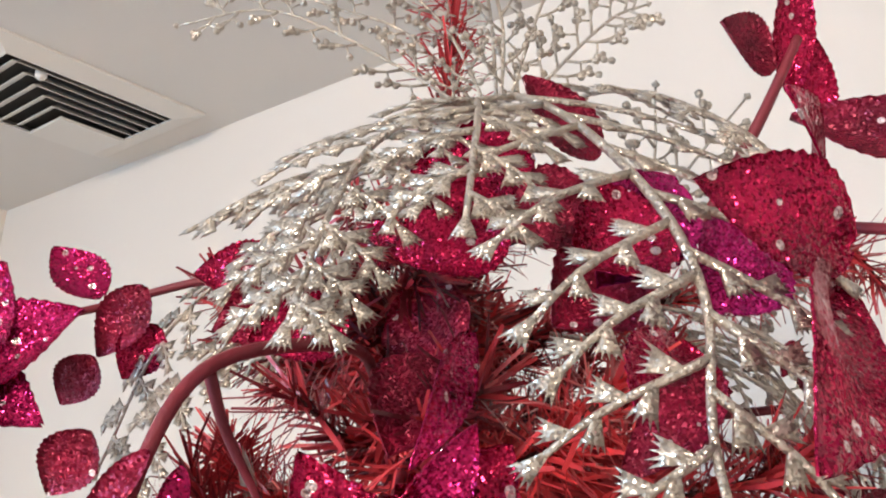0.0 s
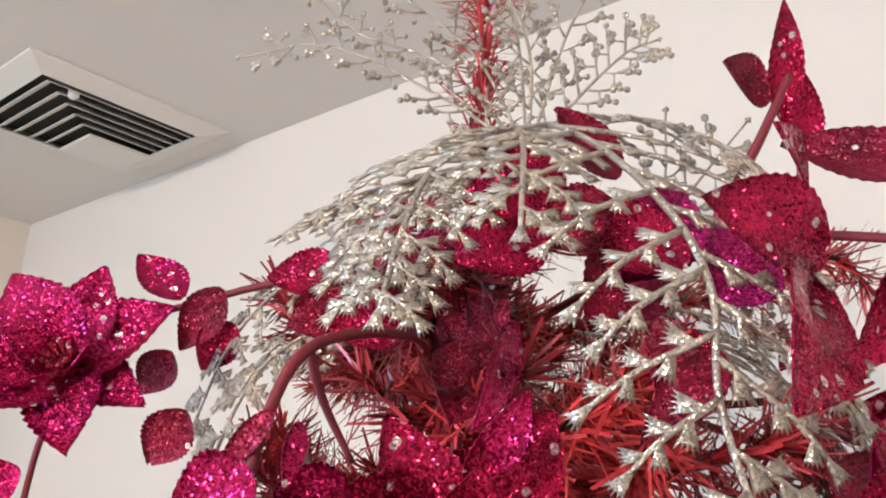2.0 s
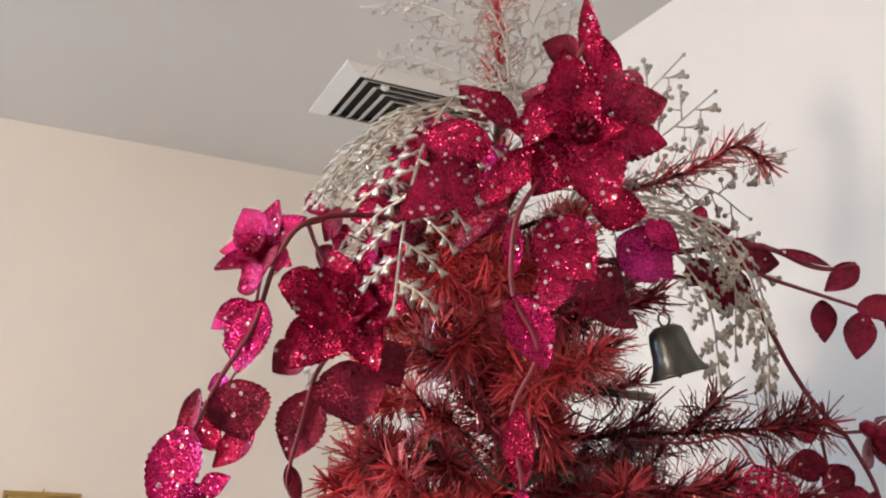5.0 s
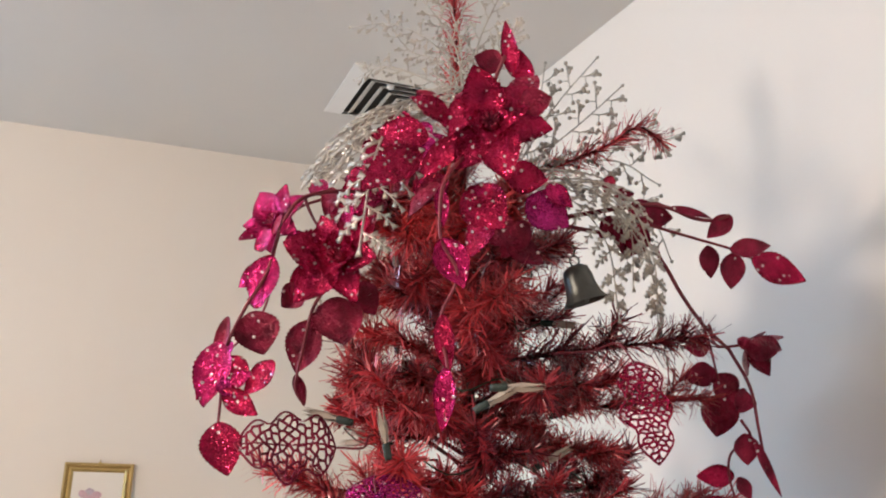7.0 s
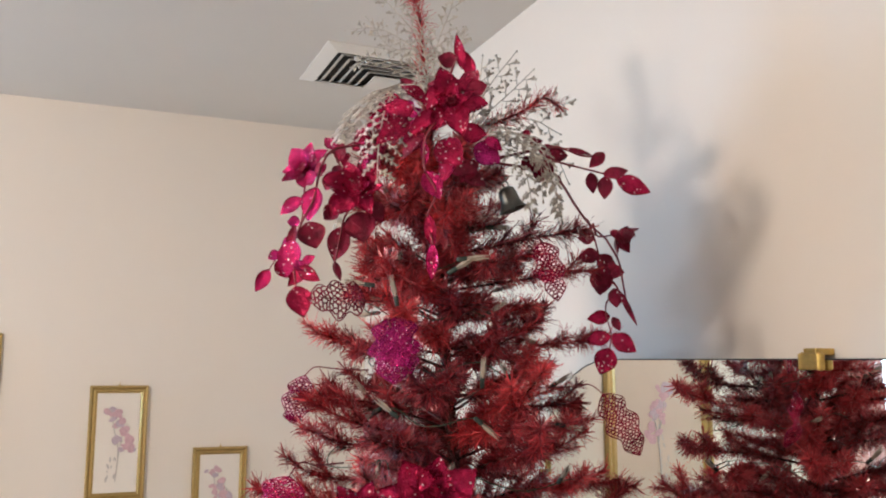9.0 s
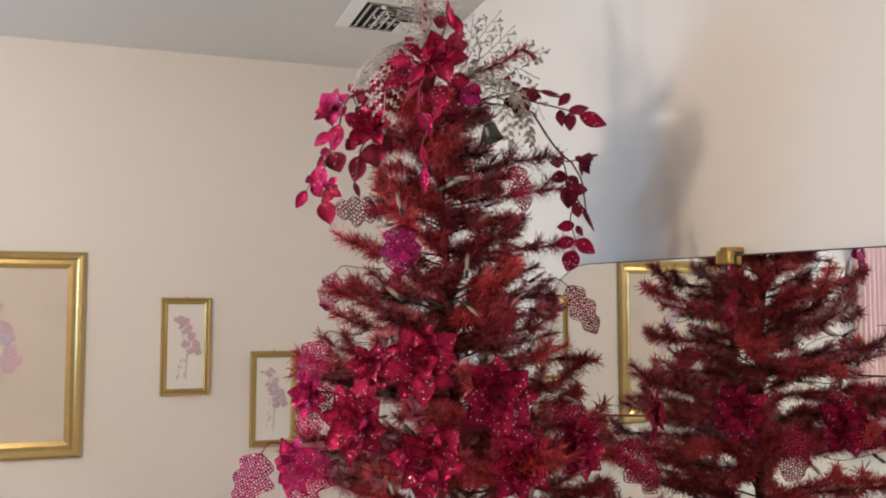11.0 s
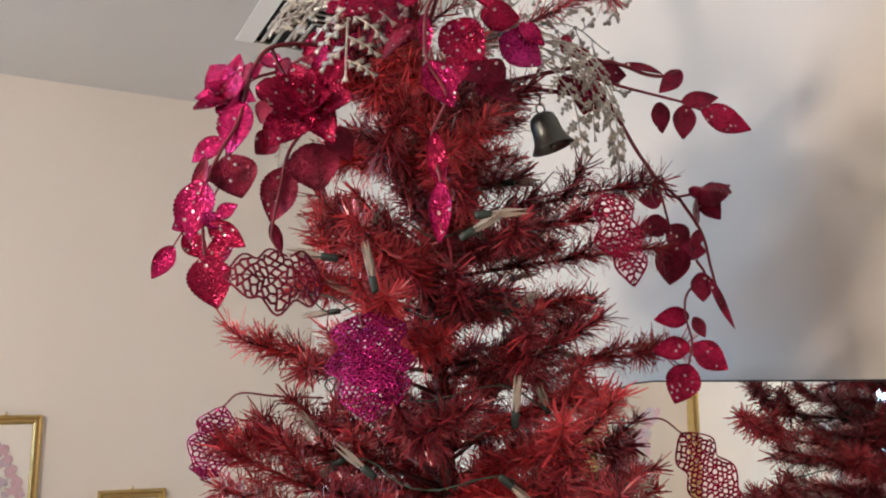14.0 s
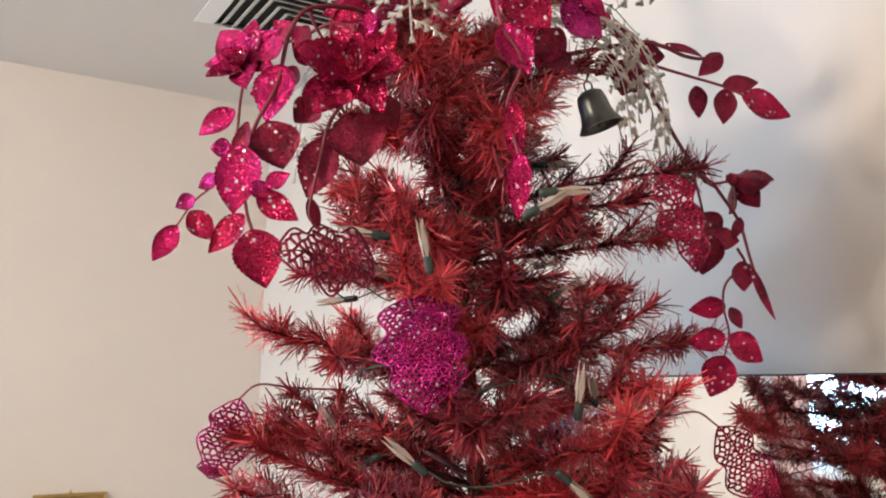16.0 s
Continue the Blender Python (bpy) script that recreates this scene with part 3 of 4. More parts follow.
def fan(s, at, d, plane, size, teeth=5):
    """A flared paw with short blunt teeth at a twig's end."""
    side = d.cross(plane).normalized()
    k = size / 0.012
    h = plane.normalized() * 0.0009 * k
    a0, a1, b0, b1 = at - side * 0.0009 * k, at + side * 0.0009 * k, at + d * size * 0.72 - side * 0.0034 * k, at + d * size * 0.72 + side * 0.0034 * k
    s.add([a0 + h, a1 + h, b1 + h, b0 + h, a0 - h, a1 - h, b1 - h, b0 - h], [(0, 1, 2, 3), (7, 6, 5, 4), (0, 3, 7, 4), (1, 5, 6, 2), (3, 2, 6, 7)])
    for m in range(teeth):
        g = (m - (teeth - 1) / 2) / (teeth - 1) * 2
        e = (d + side * g * 0.55 + plane * random.uniform(-0.12, 0.12)).normalized()
        s.spike(at + d * size * 0.64 + side * g * 0.0027 * k, e * size * random.uniform(0.26, 0.40), 0.0009 * k)


def frond(parent, pts, normal, pinnae=9, length=0.06, start=0.2, size=0.0108, sides=(1, -1), r=0.0021, fans=7, droop=0.35, material=None):
    """A fern frond: a rachis, side twigs and toothed paws along each twig."""
    line = spline(pts, 10)
    s = Soup()
    s.tube(line, r, r * 0.55, 6)
    up = V3(normal).normalized()
    for k in range(pinnae):
        for sd in sides:
            f = start + (1 - start) * (k + (0.0 if sd > 0 else 0.5)) / pinnae
            i = min(len(line) - 2, int(f * (len(line) - 1)))
            t = (line[i + 1] - line[i]).normalized()
            nn = (up - t * up.dot(t)).normalized()
            side = t.cross(nn) * sd
            ln = length * min(1.0, 0.5 + 2.2 * f) * (1.18 - 0.88 * f) * random.uniform(0.85, 1.1)
            d = (t * 0.62 + side * 0.95 + nn * random.uniform(-0.1, 0.15)).normalized()
            q = [line[i]]
            steps = fans
            for m in range(steps):
                d = (d + t * 0.03 + side * (0.10 if m < steps / 2 else -0.07) - nn * droop * 0.12 + V3((0, 0, -0.02))).normalized()
                q.append(q[-1] + d * ln / steps)
            s.tube(q, r * 0.74, r * 0.5, 5)
            for m in range(1, steps):
                e = (q[m + 1] - q[m]).normalized()
                lat = e.cross(nn) * (1 if m % 2 else -1)
                fan(s, q[m], (e * 0.8 + lat * 0.8).normalized(), nn, size * (1.1 - 0.35 * m / steps))
            fan(s, q[-1], (q[-1] - q[-2]).normalized(), nn, size * 0.9)
    fan(s, line[-1], (line[-1] - line[-2]).normalized(), up, size)
    return part("frond", s, material or SILVER, parent)


def bud_sprig(parent, pts, twigs=7, length=0.035, r=0.0013, bud=0.0046, material=None, up=(1, -0.4, 0)):
    """A thin sprig with a small bud at each twig's end."""
    line = spline(pts, 8)
    s = Soup()
    s.tube(line, r, r * 0.6, 5)
    for k in range(twigs):
        i = int((0.15 + 0.85 * k / twigs) * (len(line) - 2))
        t = (line[i + 1] - line[i]).normalized()
        side = t.cross(V3(up)).normalized() * (1 if k % 2 else -1)
        d = (t * 0.8 + side).normalized()
        ln = length * random.uniform(0.7, 1.1) * (1.1 - 0.5 * k / twigs)
        q = [line[i], line[i] + d * ln * 0.5, line[i] + d * ln + V3((0, 0, 0.003))]
        s.tube(q, r * 0.8, r * 0.5, 5)
        for m, base in enumerate((q[1], q[1] * 0.5 + q[2] * 0.5, q[2])):
            for e in ((side * 0.4 + t * (1 if m % 2 else -0.4), d + t * 0.3) if m < 2 else (d,)):
                e = e.normalized()
                tip = base + e * bud * 2.0
                s.tube([base, tip], r * 0.5, r * 0.5, 4)
                s.lathe(tip, e, [(0.0, -bud * 0.3), (bud * 0.55, 0.1 * bud), (bud * 0.62, bud * 0.7), (bud * 0.3, bud), (0.0, bud * 0.9)], 6)
    s.lathe(line[-1], (line[-1] - line[-2]), [(0.0, 0.0), (bud * 0.6, bud * 0.4), (0.0, bud * 1.2)], 6)
    return part("sprig", s, material or SILVER, parent)


def web_leaf(at, along, face, length, width, material, label, cell=0.0085):
    """An openwork leaf: a net of cells in a toothed outline, bent, with a midrib."""
    at, ax = V3(at), V3(along).normalized()
    nn = V3(face)
    nn = (nn - ax * nn.dot(ax)).normalized()
    side = ax.cross(nn)
    p = thing("openwork_leaf", at, label, "ornament", group="openwork leaf ornaments")

    def put(u, v):
        return at + ax * u + side * v + nn * (0.10 * length * math.sin(u / length * 3.1) - 4.5 * v * v + 0.006 * math.sin(u * 90))

    def half(u):
        f = u / length
        return 0.5 * width * max(0.0, math.sin(math.pi * min(1, max(0, f)) ** 0.8)) ** 0.6 * (0.78 + 0.42 * abs(math.sin(f * 9.4)) ** 1.6)
    s, nodes = Soup(), {}
    nu, nv = int(length / cell / 0.75) + 1, int(width / cell) + 2
    for i in range(nu + 1):
        for j in range(-nv, nv + 1):
            zig = 0.17 if (i + j) % 2 else -0.17
            u = (i + zig) * cell * 0.75 + random.uniform(-0.28, 0.28) * cell
            v = j * cell * 0.62 + random.uniform(-0.2, 0.2) * cell
            if 0 < u < length and abs(v) < half(u):
                nodes[i, j] = put(u, v)
    for (i, j), q in nodes.items():
        for m in ((i, j + 1), (i + 1, j)) if (i + j) % 2 else ((i, j + 1),):
            if m in nodes:
                s.tube([q, nodes[m]], 0.0014, n=5, cap=False)
    for sd in (1, -1):
        s.tube([put(length * k / 26, sd * half(length * k / 26)) for k in range(27)], 0.0012, n=4)
    part("net", s, material, p)
    hx, hy = axis(at.z)
    inward = V3((hx - at.x, hy - at.y, 0)).normalized()
    s = Soup(); s.tube(spline([at, at - ax * 0.02 + inward * 0.015, at + inward * 0.06 + V3((0, 0, 0.012)), at + inward * 0.12 + V3((0, 0, 0.01))], 5), 0.0012, 0.0014, 5); part("stalk", s, STEM, p)
    s = Soup(); s.tube([put(length * k / 8, 0) for k in range(9)], 0.0012, 0.0007, 5); part("midrib", s, material, p)
    return p


def bell(at):
    b = thing("bell", at, "small dark tarnished metal bell hanging in the tree", "bell")
    ax = V3((0.15, 0.30, -0.94)).normalized()
    s = Soup()
    s.lathe(V3(at), ax, [(0.0, 0.0), (0.009, 0.0), (0.0145, 0.004), (0.0165, 0.012), (0.0175, 0.024), (0.020, 0.034), (0.0245, 0.041), (0.0255, 0.043), (0.024, 0.042), (0.019, 0.034), (0.016, 0.02), (0.0, 0.008)], 24)
    part("body", s, BELL, b)
    s = Soup(); s.tube([V3(at) + ax * 0.01, V3(at) + ax * 0.038], 0.0012, n=6); s.lathe(V3(at) + ax * 0.036, ax, [(0.0, 0.0), (0.004, 0.003), (0.004, 0.006), (0.0, 0.009)], 10); part("clapper", s, BELL, b)
    s = Soup(); s.tube([V3(at) + V3((0, 0.006 * math.cos(k), 0.006 + 0.006 * math.sin(k))) for k in [q * 0.7 for q in range(10)]], 0.0011, n=5); part("loop", s, BELL, b)
    hx, hy = axis(at[2] + 0.04)
    s = Soup(); s.tube(spline([V3(at) + V3((0, 0, 0.011)), V3(at) + V3((-0.02, -0.005, 0.028)), V3((hx, hy, at[2] + 0.035))], 6), 0.0012, n=5); part("hook", s, CORD, b, "dark wire hook")


def mini_light(t, at, d):
    s = Soup(); s.lathe(at, d, [(0.0, 0.0), (0.0035, 0.0), (0.004, 0.004), (0.0042, 0.015), (0.0035, 0.017), (0.0, 0.017)], 10); m = part("socket", s, SOCKET, t)
    s = Soup(); s.lathe(at + d * 0.015, d, [(0.0, 0.0), (0.0028, 0.0), (0.0030, 0.014), (0.0018, 0.022), (0.0, 0.026)], 10); part("bulb", s, CLEAR, m)
    s = Soup()
    for k in range(5):
        a = k * 1.2566
        u = d.orthogonal().normalized()
        e = (u * math.cos(a) + d.cross(u) * math.sin(a))
        s.add([at + d * 0.010 + e * 0.003, at + d * 0.030 + e * 0.004 + d.cross(e) * 0.0030, at + d * 0.055 + e * 0.004, at + d * 0.032 + e * 0.004 - d.cross(e) * 0.0030], [(0, 1, 2, 3)])
    part("sleeve", s, TAN, m, "pale petal sleeve")


christmas_tree()
EYE_WARD = V3((0.85, -0.45, 0.05))

# silver fern pick at the top of the tree
fern = thing("silver_fern_pick", (-0.30, 0.55, 1.96), "champagne silver glitter fern spray fanning over the tree top", "floral pick")
B = (-0.29, 0.54, 1.978)
for pts, nrm, n, ln, sides in (
    ([B, (-0.224, 0.462, 1.950), (-0.172, 0.428, 1.915), (-0.122, 0.396, 1.866), (-0.100, 0.382, 1.83), (-0.095, 0.376, 1.79), (-0.072, 0.367, 1.732)], (0.6, -0.5, 0.7), 9, 0.086, (1, -1)),
    ([B, (-0.235, 0.455, 1.948), (-0.185, 0.395, 1.905), (-0.160, 0.362, 1.855)], (0.4, -0.5, 0.8), 6, 0.056, (1, -1)),
    ([B, (-0.25, 0.45, 1.942), (-0.228, 0.39, 1.905), (-0.212, 0.355, 1.86), (-0.203, 0.338, 1.825)], (0.3, -0.5, 0.8), 8, 0.052, (1, -1)),
    ([B, (-0.265, 0.455, 1.935), (-0.262, 0.40, 1.895), (-0.258, 0.372, 1.845)], (0.1, -0.5, 0.8), 6, 0.046, (1, -1)),
    ([B, (-0.28, 0.46, 1.938), (-0.295, 0.40, 1.905), (-0.305, 0.37, 1.88)], (0.0, -0.5, 0.9), 6, 0.042, (1, -1)),
):
    frond(fern, pts, nrm, n, ln, sides=sides, r=0.0019, fans=6)
for pts, nrm, n, ln, sides in (
    ([B, (-0.36, 0.46, 1.91), (-0.40, 0.42, 1.855), (-0.411, 0.399, 1.785)], (0.2, -0.6, 0.7), 6, 0.036, (1, -1)),
    ([(-0.33, 0.49, 1.88), (-0.40, 0.475, 1.86), (-0.46, 0.465, 1.835)], (0.3, -0.6, 0.6), 5, 0.034, (1, -1)),
    ([B, (-0.20, 0.50, 1.962), (-0.135, 0.472, 1.922), (-0.096, 0.45, 1.876)], (0.7, -0.2, 0.7), 6, 0.030, (1, -1)),
    ([B, (-0.37, 0.50, 1.955), (-0.41, 0.47, 1.94)], (0, 0, 1), 5, 0.036, (1, -1)),
    ([(-0.28, 0.58, 1.87), (-0.20, 0.63, 1.855), (-0.14, 0.665, 1.79), (-0.13, 0.68, 1.70)], (0.8, 0.0, 0.6), 9, 0.036, (1, -1)),
    ([(-0.28, 0.60, 1.88), (-0.20, 0.68, 1.86), (-0.165, 0.735, 1.78), (-0.165, 0.765, 1.66)], (0.7, 0.3, 0.6), 10, 0.036, (1, -1)),
    ([(-0.28, 0.62, 1.88), (-0.17, 0.69, 1.86), (-0.13, 0.72, 1.78), (-0.13, 0.73, 1.70)], (0.8, 0.1, 0.5), 9, 0.034, (1, -1)),
    ([(-0.28, 0.60, 1.90), (-0.19, 0.66, 1.875), (-0.15, 0.70, 1.82), (-0.15, 0.71, 1.74)], (0.8, 0.1, 0.5), 9, 0.034, (1, -1)),
    ([(-0.30, 0.50, 1.86), (-0.36, 0.43, 1.845), (-0.375, 0.395, 1.78), (-0.37, 0.38, 1.67)], (0.3, -0.7, 0.4), 8, 0.022, (1, -1)),
):
    frond(fern, pts, nrm, n + 1, ln, sides=sides, size=0.0085, r=0.0014, fans=6)
for pts in ([B, (-0.33, 0.52, 2.06), (-0.40, 0.47, 2.12), (-0.47, 0.42, 2.135)], [B, (-0.34, 0.51, 2.02), (-0.40, 0.46, 2.055), (-0.46, 0.43, 2.052)], [B, (-0.30, 0.53, 2.08), (-0.33, 0.50, 2.17), (-0.36, 0.48, 2.23)],
            [B, (-0.27, 0.55, 2.06), (-0.25, 0.57, 2.13), (-0.25, 0.57, 2.2)], [B, (-0.28, 0.52, 2.05), (-0.31, 0.48, 2.12), (-0.38, 0.44, 2.20)], [B, (-0.265, 0.56, 2.02), (-0.24, 0.575, 2.05), (-0.225, 0.59, 2.062)], [B, (-0.36, 0.53, 2.06), (-0.43, 0.50, 2.10), (-0.49, 0.47, 2.18)]):
    bud_sprig(fern, pts, 15, 0.020, r=0.0013, bud=0.0036, up=(0.8, -0.5, 0.2))

berry = thing("silver_bud_spray", (-0.27, 0.60, 1.90), "grey silver spray of thin twigs with small buds", "floral pick")
C = (-0.27, 0.60, 1.88)
for pts in ([C, (-0.23, 0.64, 1.97), (-0.205, 0.684, 2.035)], [C, (-0.22, 0.67, 1.95), (-0.195, 0.715, 2.00)], [C, (-0.21, 0.70, 1.93), (-0.20, 0.775, 1.945), (-0.215, 0.80, 1.93)], [C, (-0.22, 0.71, 1.91), (-0.24, 0.80, 1.895)],
            [C, (-0.22, 0.70, 1.88), (-0.21, 0.77, 1.84), (-0.21, 0.80, 1.79)], [C, (-0.24, 0.62, 1.96), (-0.24, 0.63, 2.03)]):
    bud_sprig(berry, pts, 8, 0.026, material=SILVER_DULL)


def spray(name, at, label):
    return thing(name, at, label, "floral pick", group="glitter floral picks")


# drooping spray that arches out over the picture-wall side
a = spray("magenta_glitter_spray", (-0.30, 0.50, 1.86), "drooping artificial flower spray with magenta glitter leaves on a wine stem")
stem(a, [(-0.30, 0.51, 1.855), (-0.345, 0.475, 1.878), (-0.386, 0.439, 1.883), (-0.431, 0.398, 1.864), (-0.435, 0.365, 1.848), (-0.429, 0.336, 1.818)], 0.0028, 0.0018)
stem(a, [(-0.431, 0.398, 1.864), (-0.425, 0.405, 1.852), (-0.422, 0.408, 1.842)], 0.0014, 0.001)
flower(a, (-0.429, 0.336, 1.818), (0.50, -0.66, 0.30), 0.057, MAGENTA, 7, 0.45, spin=0.4)
leaf(a, (-0.430, 0.396, 1.868), (-0.454, 0.376, 1.896), EYE_WARD + V3((-0.1, 0.1, 0.2)), 0.028, MAGENTA)
leaf(a, (-0.462, 0.412, 1.842), (-0.480, 0.406, 1.815), EYE_WARD + V3((-0.1, 0.1, 0.2)), 0.026, WINE)
leaf(a, (-0.366, 0.368, 1.798), (-0.384, 0.362, 1.770), EYE_WARD + V3((-0.1, 0.1, 0.2)), 0.026, WINE)
leaf(a, (-0.401, 0.413, 1.854), (-0.419, 0.407, 1.827), EYE_WARD + V3((-0.1, 0.1, 0.2)), 0.026, CRIMSON)
leaf(a, (-0.400, 0.402, 1.872), (-0.424, 0.394, 1.836), EYE_WARD + V3((-0.1, 0.1, 0.2)), 0.026, WINE)
stem(a, [(-0.429, 0.336, 1.818), (-0.450, 0.337, 1.777), (-0.461, 0.336, 1.722), (-0.477, 0.322, 1.681), (-0.495, 0.300, 1.656), (-0.511, 0.284, 1.626)], 0.002, 0.0012)
for base, tip, w, m in (
    ((-0.455, 0.332, 1.766), (-0.482, 0.296, 1.737), 0.032, MAGENTA),
    ((-0.463, 0.333, 1.720), (-0.477, 0.311, 1.720), 0.025, PURPLE),
    ((-0.477, 0.322, 1.684), (-0.492, 0.301, 1.674), 0.024, PURPLE),
    ((-0.495, 0.300, 1.660), (-0.508, 0.282, 1.647), 0.025, PURPLE),
    ((-0.511, 0.284, 1.626), (-0.531, 0.264, 1.583), 0.029, MAGENTA),
    ((-0.501, 0.296, 1.643), (-0.490, 0.324, 1.609), 0.032, CRIMSON),
    ((-0.466, 0.353, 1.640), (-0.495, 0.321, 1.593), 0.032, CRIMSON),
):
    leaf(a, base, tip, EYE_WARD + V3((random.uniform(-0.3, 0.3), random.uniform(-0.3, 0.3), random.uniform(-0.1, 0.3))), w, m, droop=random.uniform(-0.1, 0.2))
stem(a, [(-0.300, 0.470, 1.830), (-0.250, 0.405, 1.832), (-0.237, 0.340, 1.816), (-0.233, 0.316, 1.781), (-0.224, 0.302, 1.722), (-0.216, 0.281, 1.679), (-0.205, 0.265, 1.633), (-0.186, 0.264, 1.587), (-0.162, 0.262, 1.564)], 0.0027, 0.0015)
stem(a, [(-0.239, 0.338, 1.814), (-0.239, 0.347, 1.796), (-0.235, 0.361, 1.774)], 0.0022, 0.0013)
for base, tip, w, m in (
    ((-0.221, 0.305, 1.742), (-0.228, 0.293, 1.684), 0.042, MAGENTA),
    ((-0.226, 0.319, 1.762), (-0.212, 0.345, 1.753), 0.028, MAGENTA),
    ((-0.209, 0.289, 1.678), (-0.208, 0.305, 1.634), 0.049, WINE),
    ((-0.184, 0.258, 1.642), (-0.167, 0.246, 1.578), 0.042, MAGENTA),
    ((-0.151, 0.269, 1.601), (-0.139, 0.285, 1.613), 0.017, MAGENTA),
    ((-0.156, 0.263, 1.594), (-0.140, 0.295, 1.573), 0.024, CRIMSON),
    ((-0.162, 0.262, 1.564), (-0.153, 0.273, 1.515), 0.042, CRIMSON),
    ((-0.192, 0.264, 1.669), (-0.207, 0.253, 1.621), 0.017, WINE),
    ((-0.224, 0.307, 1.723), (-0.242, 0.279, 1.717), 0.028, MAGENTA),
    ((-0.158, 0.256, 1.601), (-0.147, 0.278, 1.594), 0.017, PURPLE),
):
    leaf(a, base, tip, EYE_WARD + V3((random.uniform(-0.25, 0.25), random.uniform(-0.25, 0.25), random.uniform(-0.1, 0.25))), w, m, droop=random.uniform(-0.1, 0.2))
for base, tip, w, m in (
    ((-0.223, 0.313, 1.788), (-0.241, 0.304, 1.765), 0.009, WINE),
    ((-0.218, 0.320, 1.784), (-0.207, 0.310, 1.764), 0.008, MAGENTA),
):
    leaf(a, base, tip, EYE_WARD + V3((random.uniform(-0.3, 0.3), random.uniform(-0.3, 0.3), random.uniform(-0.1, 0.3))), w, m, droop=random.uniform(-0.1, 0.2))
leaf(a, (-0.216, 0.303, 1.765), (-0.238, 0.286, 1.750), EYE_WARD + V3((-0.2, -0.2, 0.2)), 0.030, MAGENTA)

# dark red bloom with hanging leaves
b = spray("crimson_bloom_spray", (-0.26, 0.45, 1.80), "dark crimson glitter bloom with serrated hanging leaves")
stem(b, [(-0.29, 0.50, 1.82), (-0.25, 0.44, 1.80), (-0.195, 0.374, 1.742)], 0.003, 0.002)
stem(b, [(-0.203, 0.368, 1.716), (-0.215, 0.354, 1.689), (-0.227, 0.349, 1.647), (-0.236, 0.346, 1.617), (-0.241, 0.347, 1.599), (-0.241, 0.358, 1.584)], 0.0022, 0.0012)
flower(b, (-0.195, 0.374, 1.742), (0.8, -0.55, 0.15), 0.062, CRIMSON, 6, 0.3, spin=0.2)
for base, tip, w, m in (
    ((-0.222, 0.355, 1.676), (-0.240, 0.343, 1.617), 0.041, WINE),
    ((-0.215, 0.341, 1.710), (-0.227, 0.323, 1.687), 0.033, WINE),
    ((-0.192, 0.393, 1.718), (-0.189, 0.417, 1.684), 0.033, WINE),
    ((-0.205, 0.374, 1.701), (-0.210, 0.389, 1.650), 0.059, WINE),
    ((-0.239, 0.345, 1.617), (-0.241, 0.358, 1.584), 0.014, WINE),
    ((-0.188, 0.383, 1.760), (-0.172, 0.375, 1.796), 0.027, CRIMSON),
    ((-0.208, 0.346, 1.736), (-0.223, 0.331, 1.693), 0.028, CRIMSON),
):
    leaf(b, base, tip, EYE_WARD + V3((random.uniform(-0.3, 0.3), random.uniform(-0.3, 0.3), random.uniform(-0.1, 0.3))), w, m, droop=random.uniform(-0.1, 0.2))
leaf(b, (-0.182, 0.375, 1.772), (-0.162, 0.374, 1.798), EYE_WARD + V3((-0.1, 0.1, 0.2)), 0.016, MAGENTA)

# big bloom that faces the room
c = spray("crimson_poinsettia_spray", (-0.20, 0.52, 1.87), "large crimson glitter bloom with flake-strewn leaves at the tree top")
stem(c, [(-0.28, 0.54, 1.87), (-0.16, 0.51, 1.89), (-0.039, 0.481, 1.863)], 0.0028, 0.002)
stem(c, [(-0.16, 0.51, 1.89), (-0.135, 0.515, 1.935), (-0.12, 0.525, 1.975)], 0.003, 0.002)
stem(c, [(-0.060, 0.475, 1.850), (-0.039, 0.438, 1.804), (-0.038, 0.433, 1.770), (-0.033, 0.435, 1.741), (-0.024, 0.449, 1.709), (-0.028, 0.436, 1.668), (-0.023, 0.444, 1.625), (-0.022, 0.444, 1.582)], 0.0019, 0.0014)
flower(c, (-0.039, 0.481, 1.863), (0.88, -0.42, 0.05), 0.056, CRIMSON, 6, 0.22, spin=0.25)
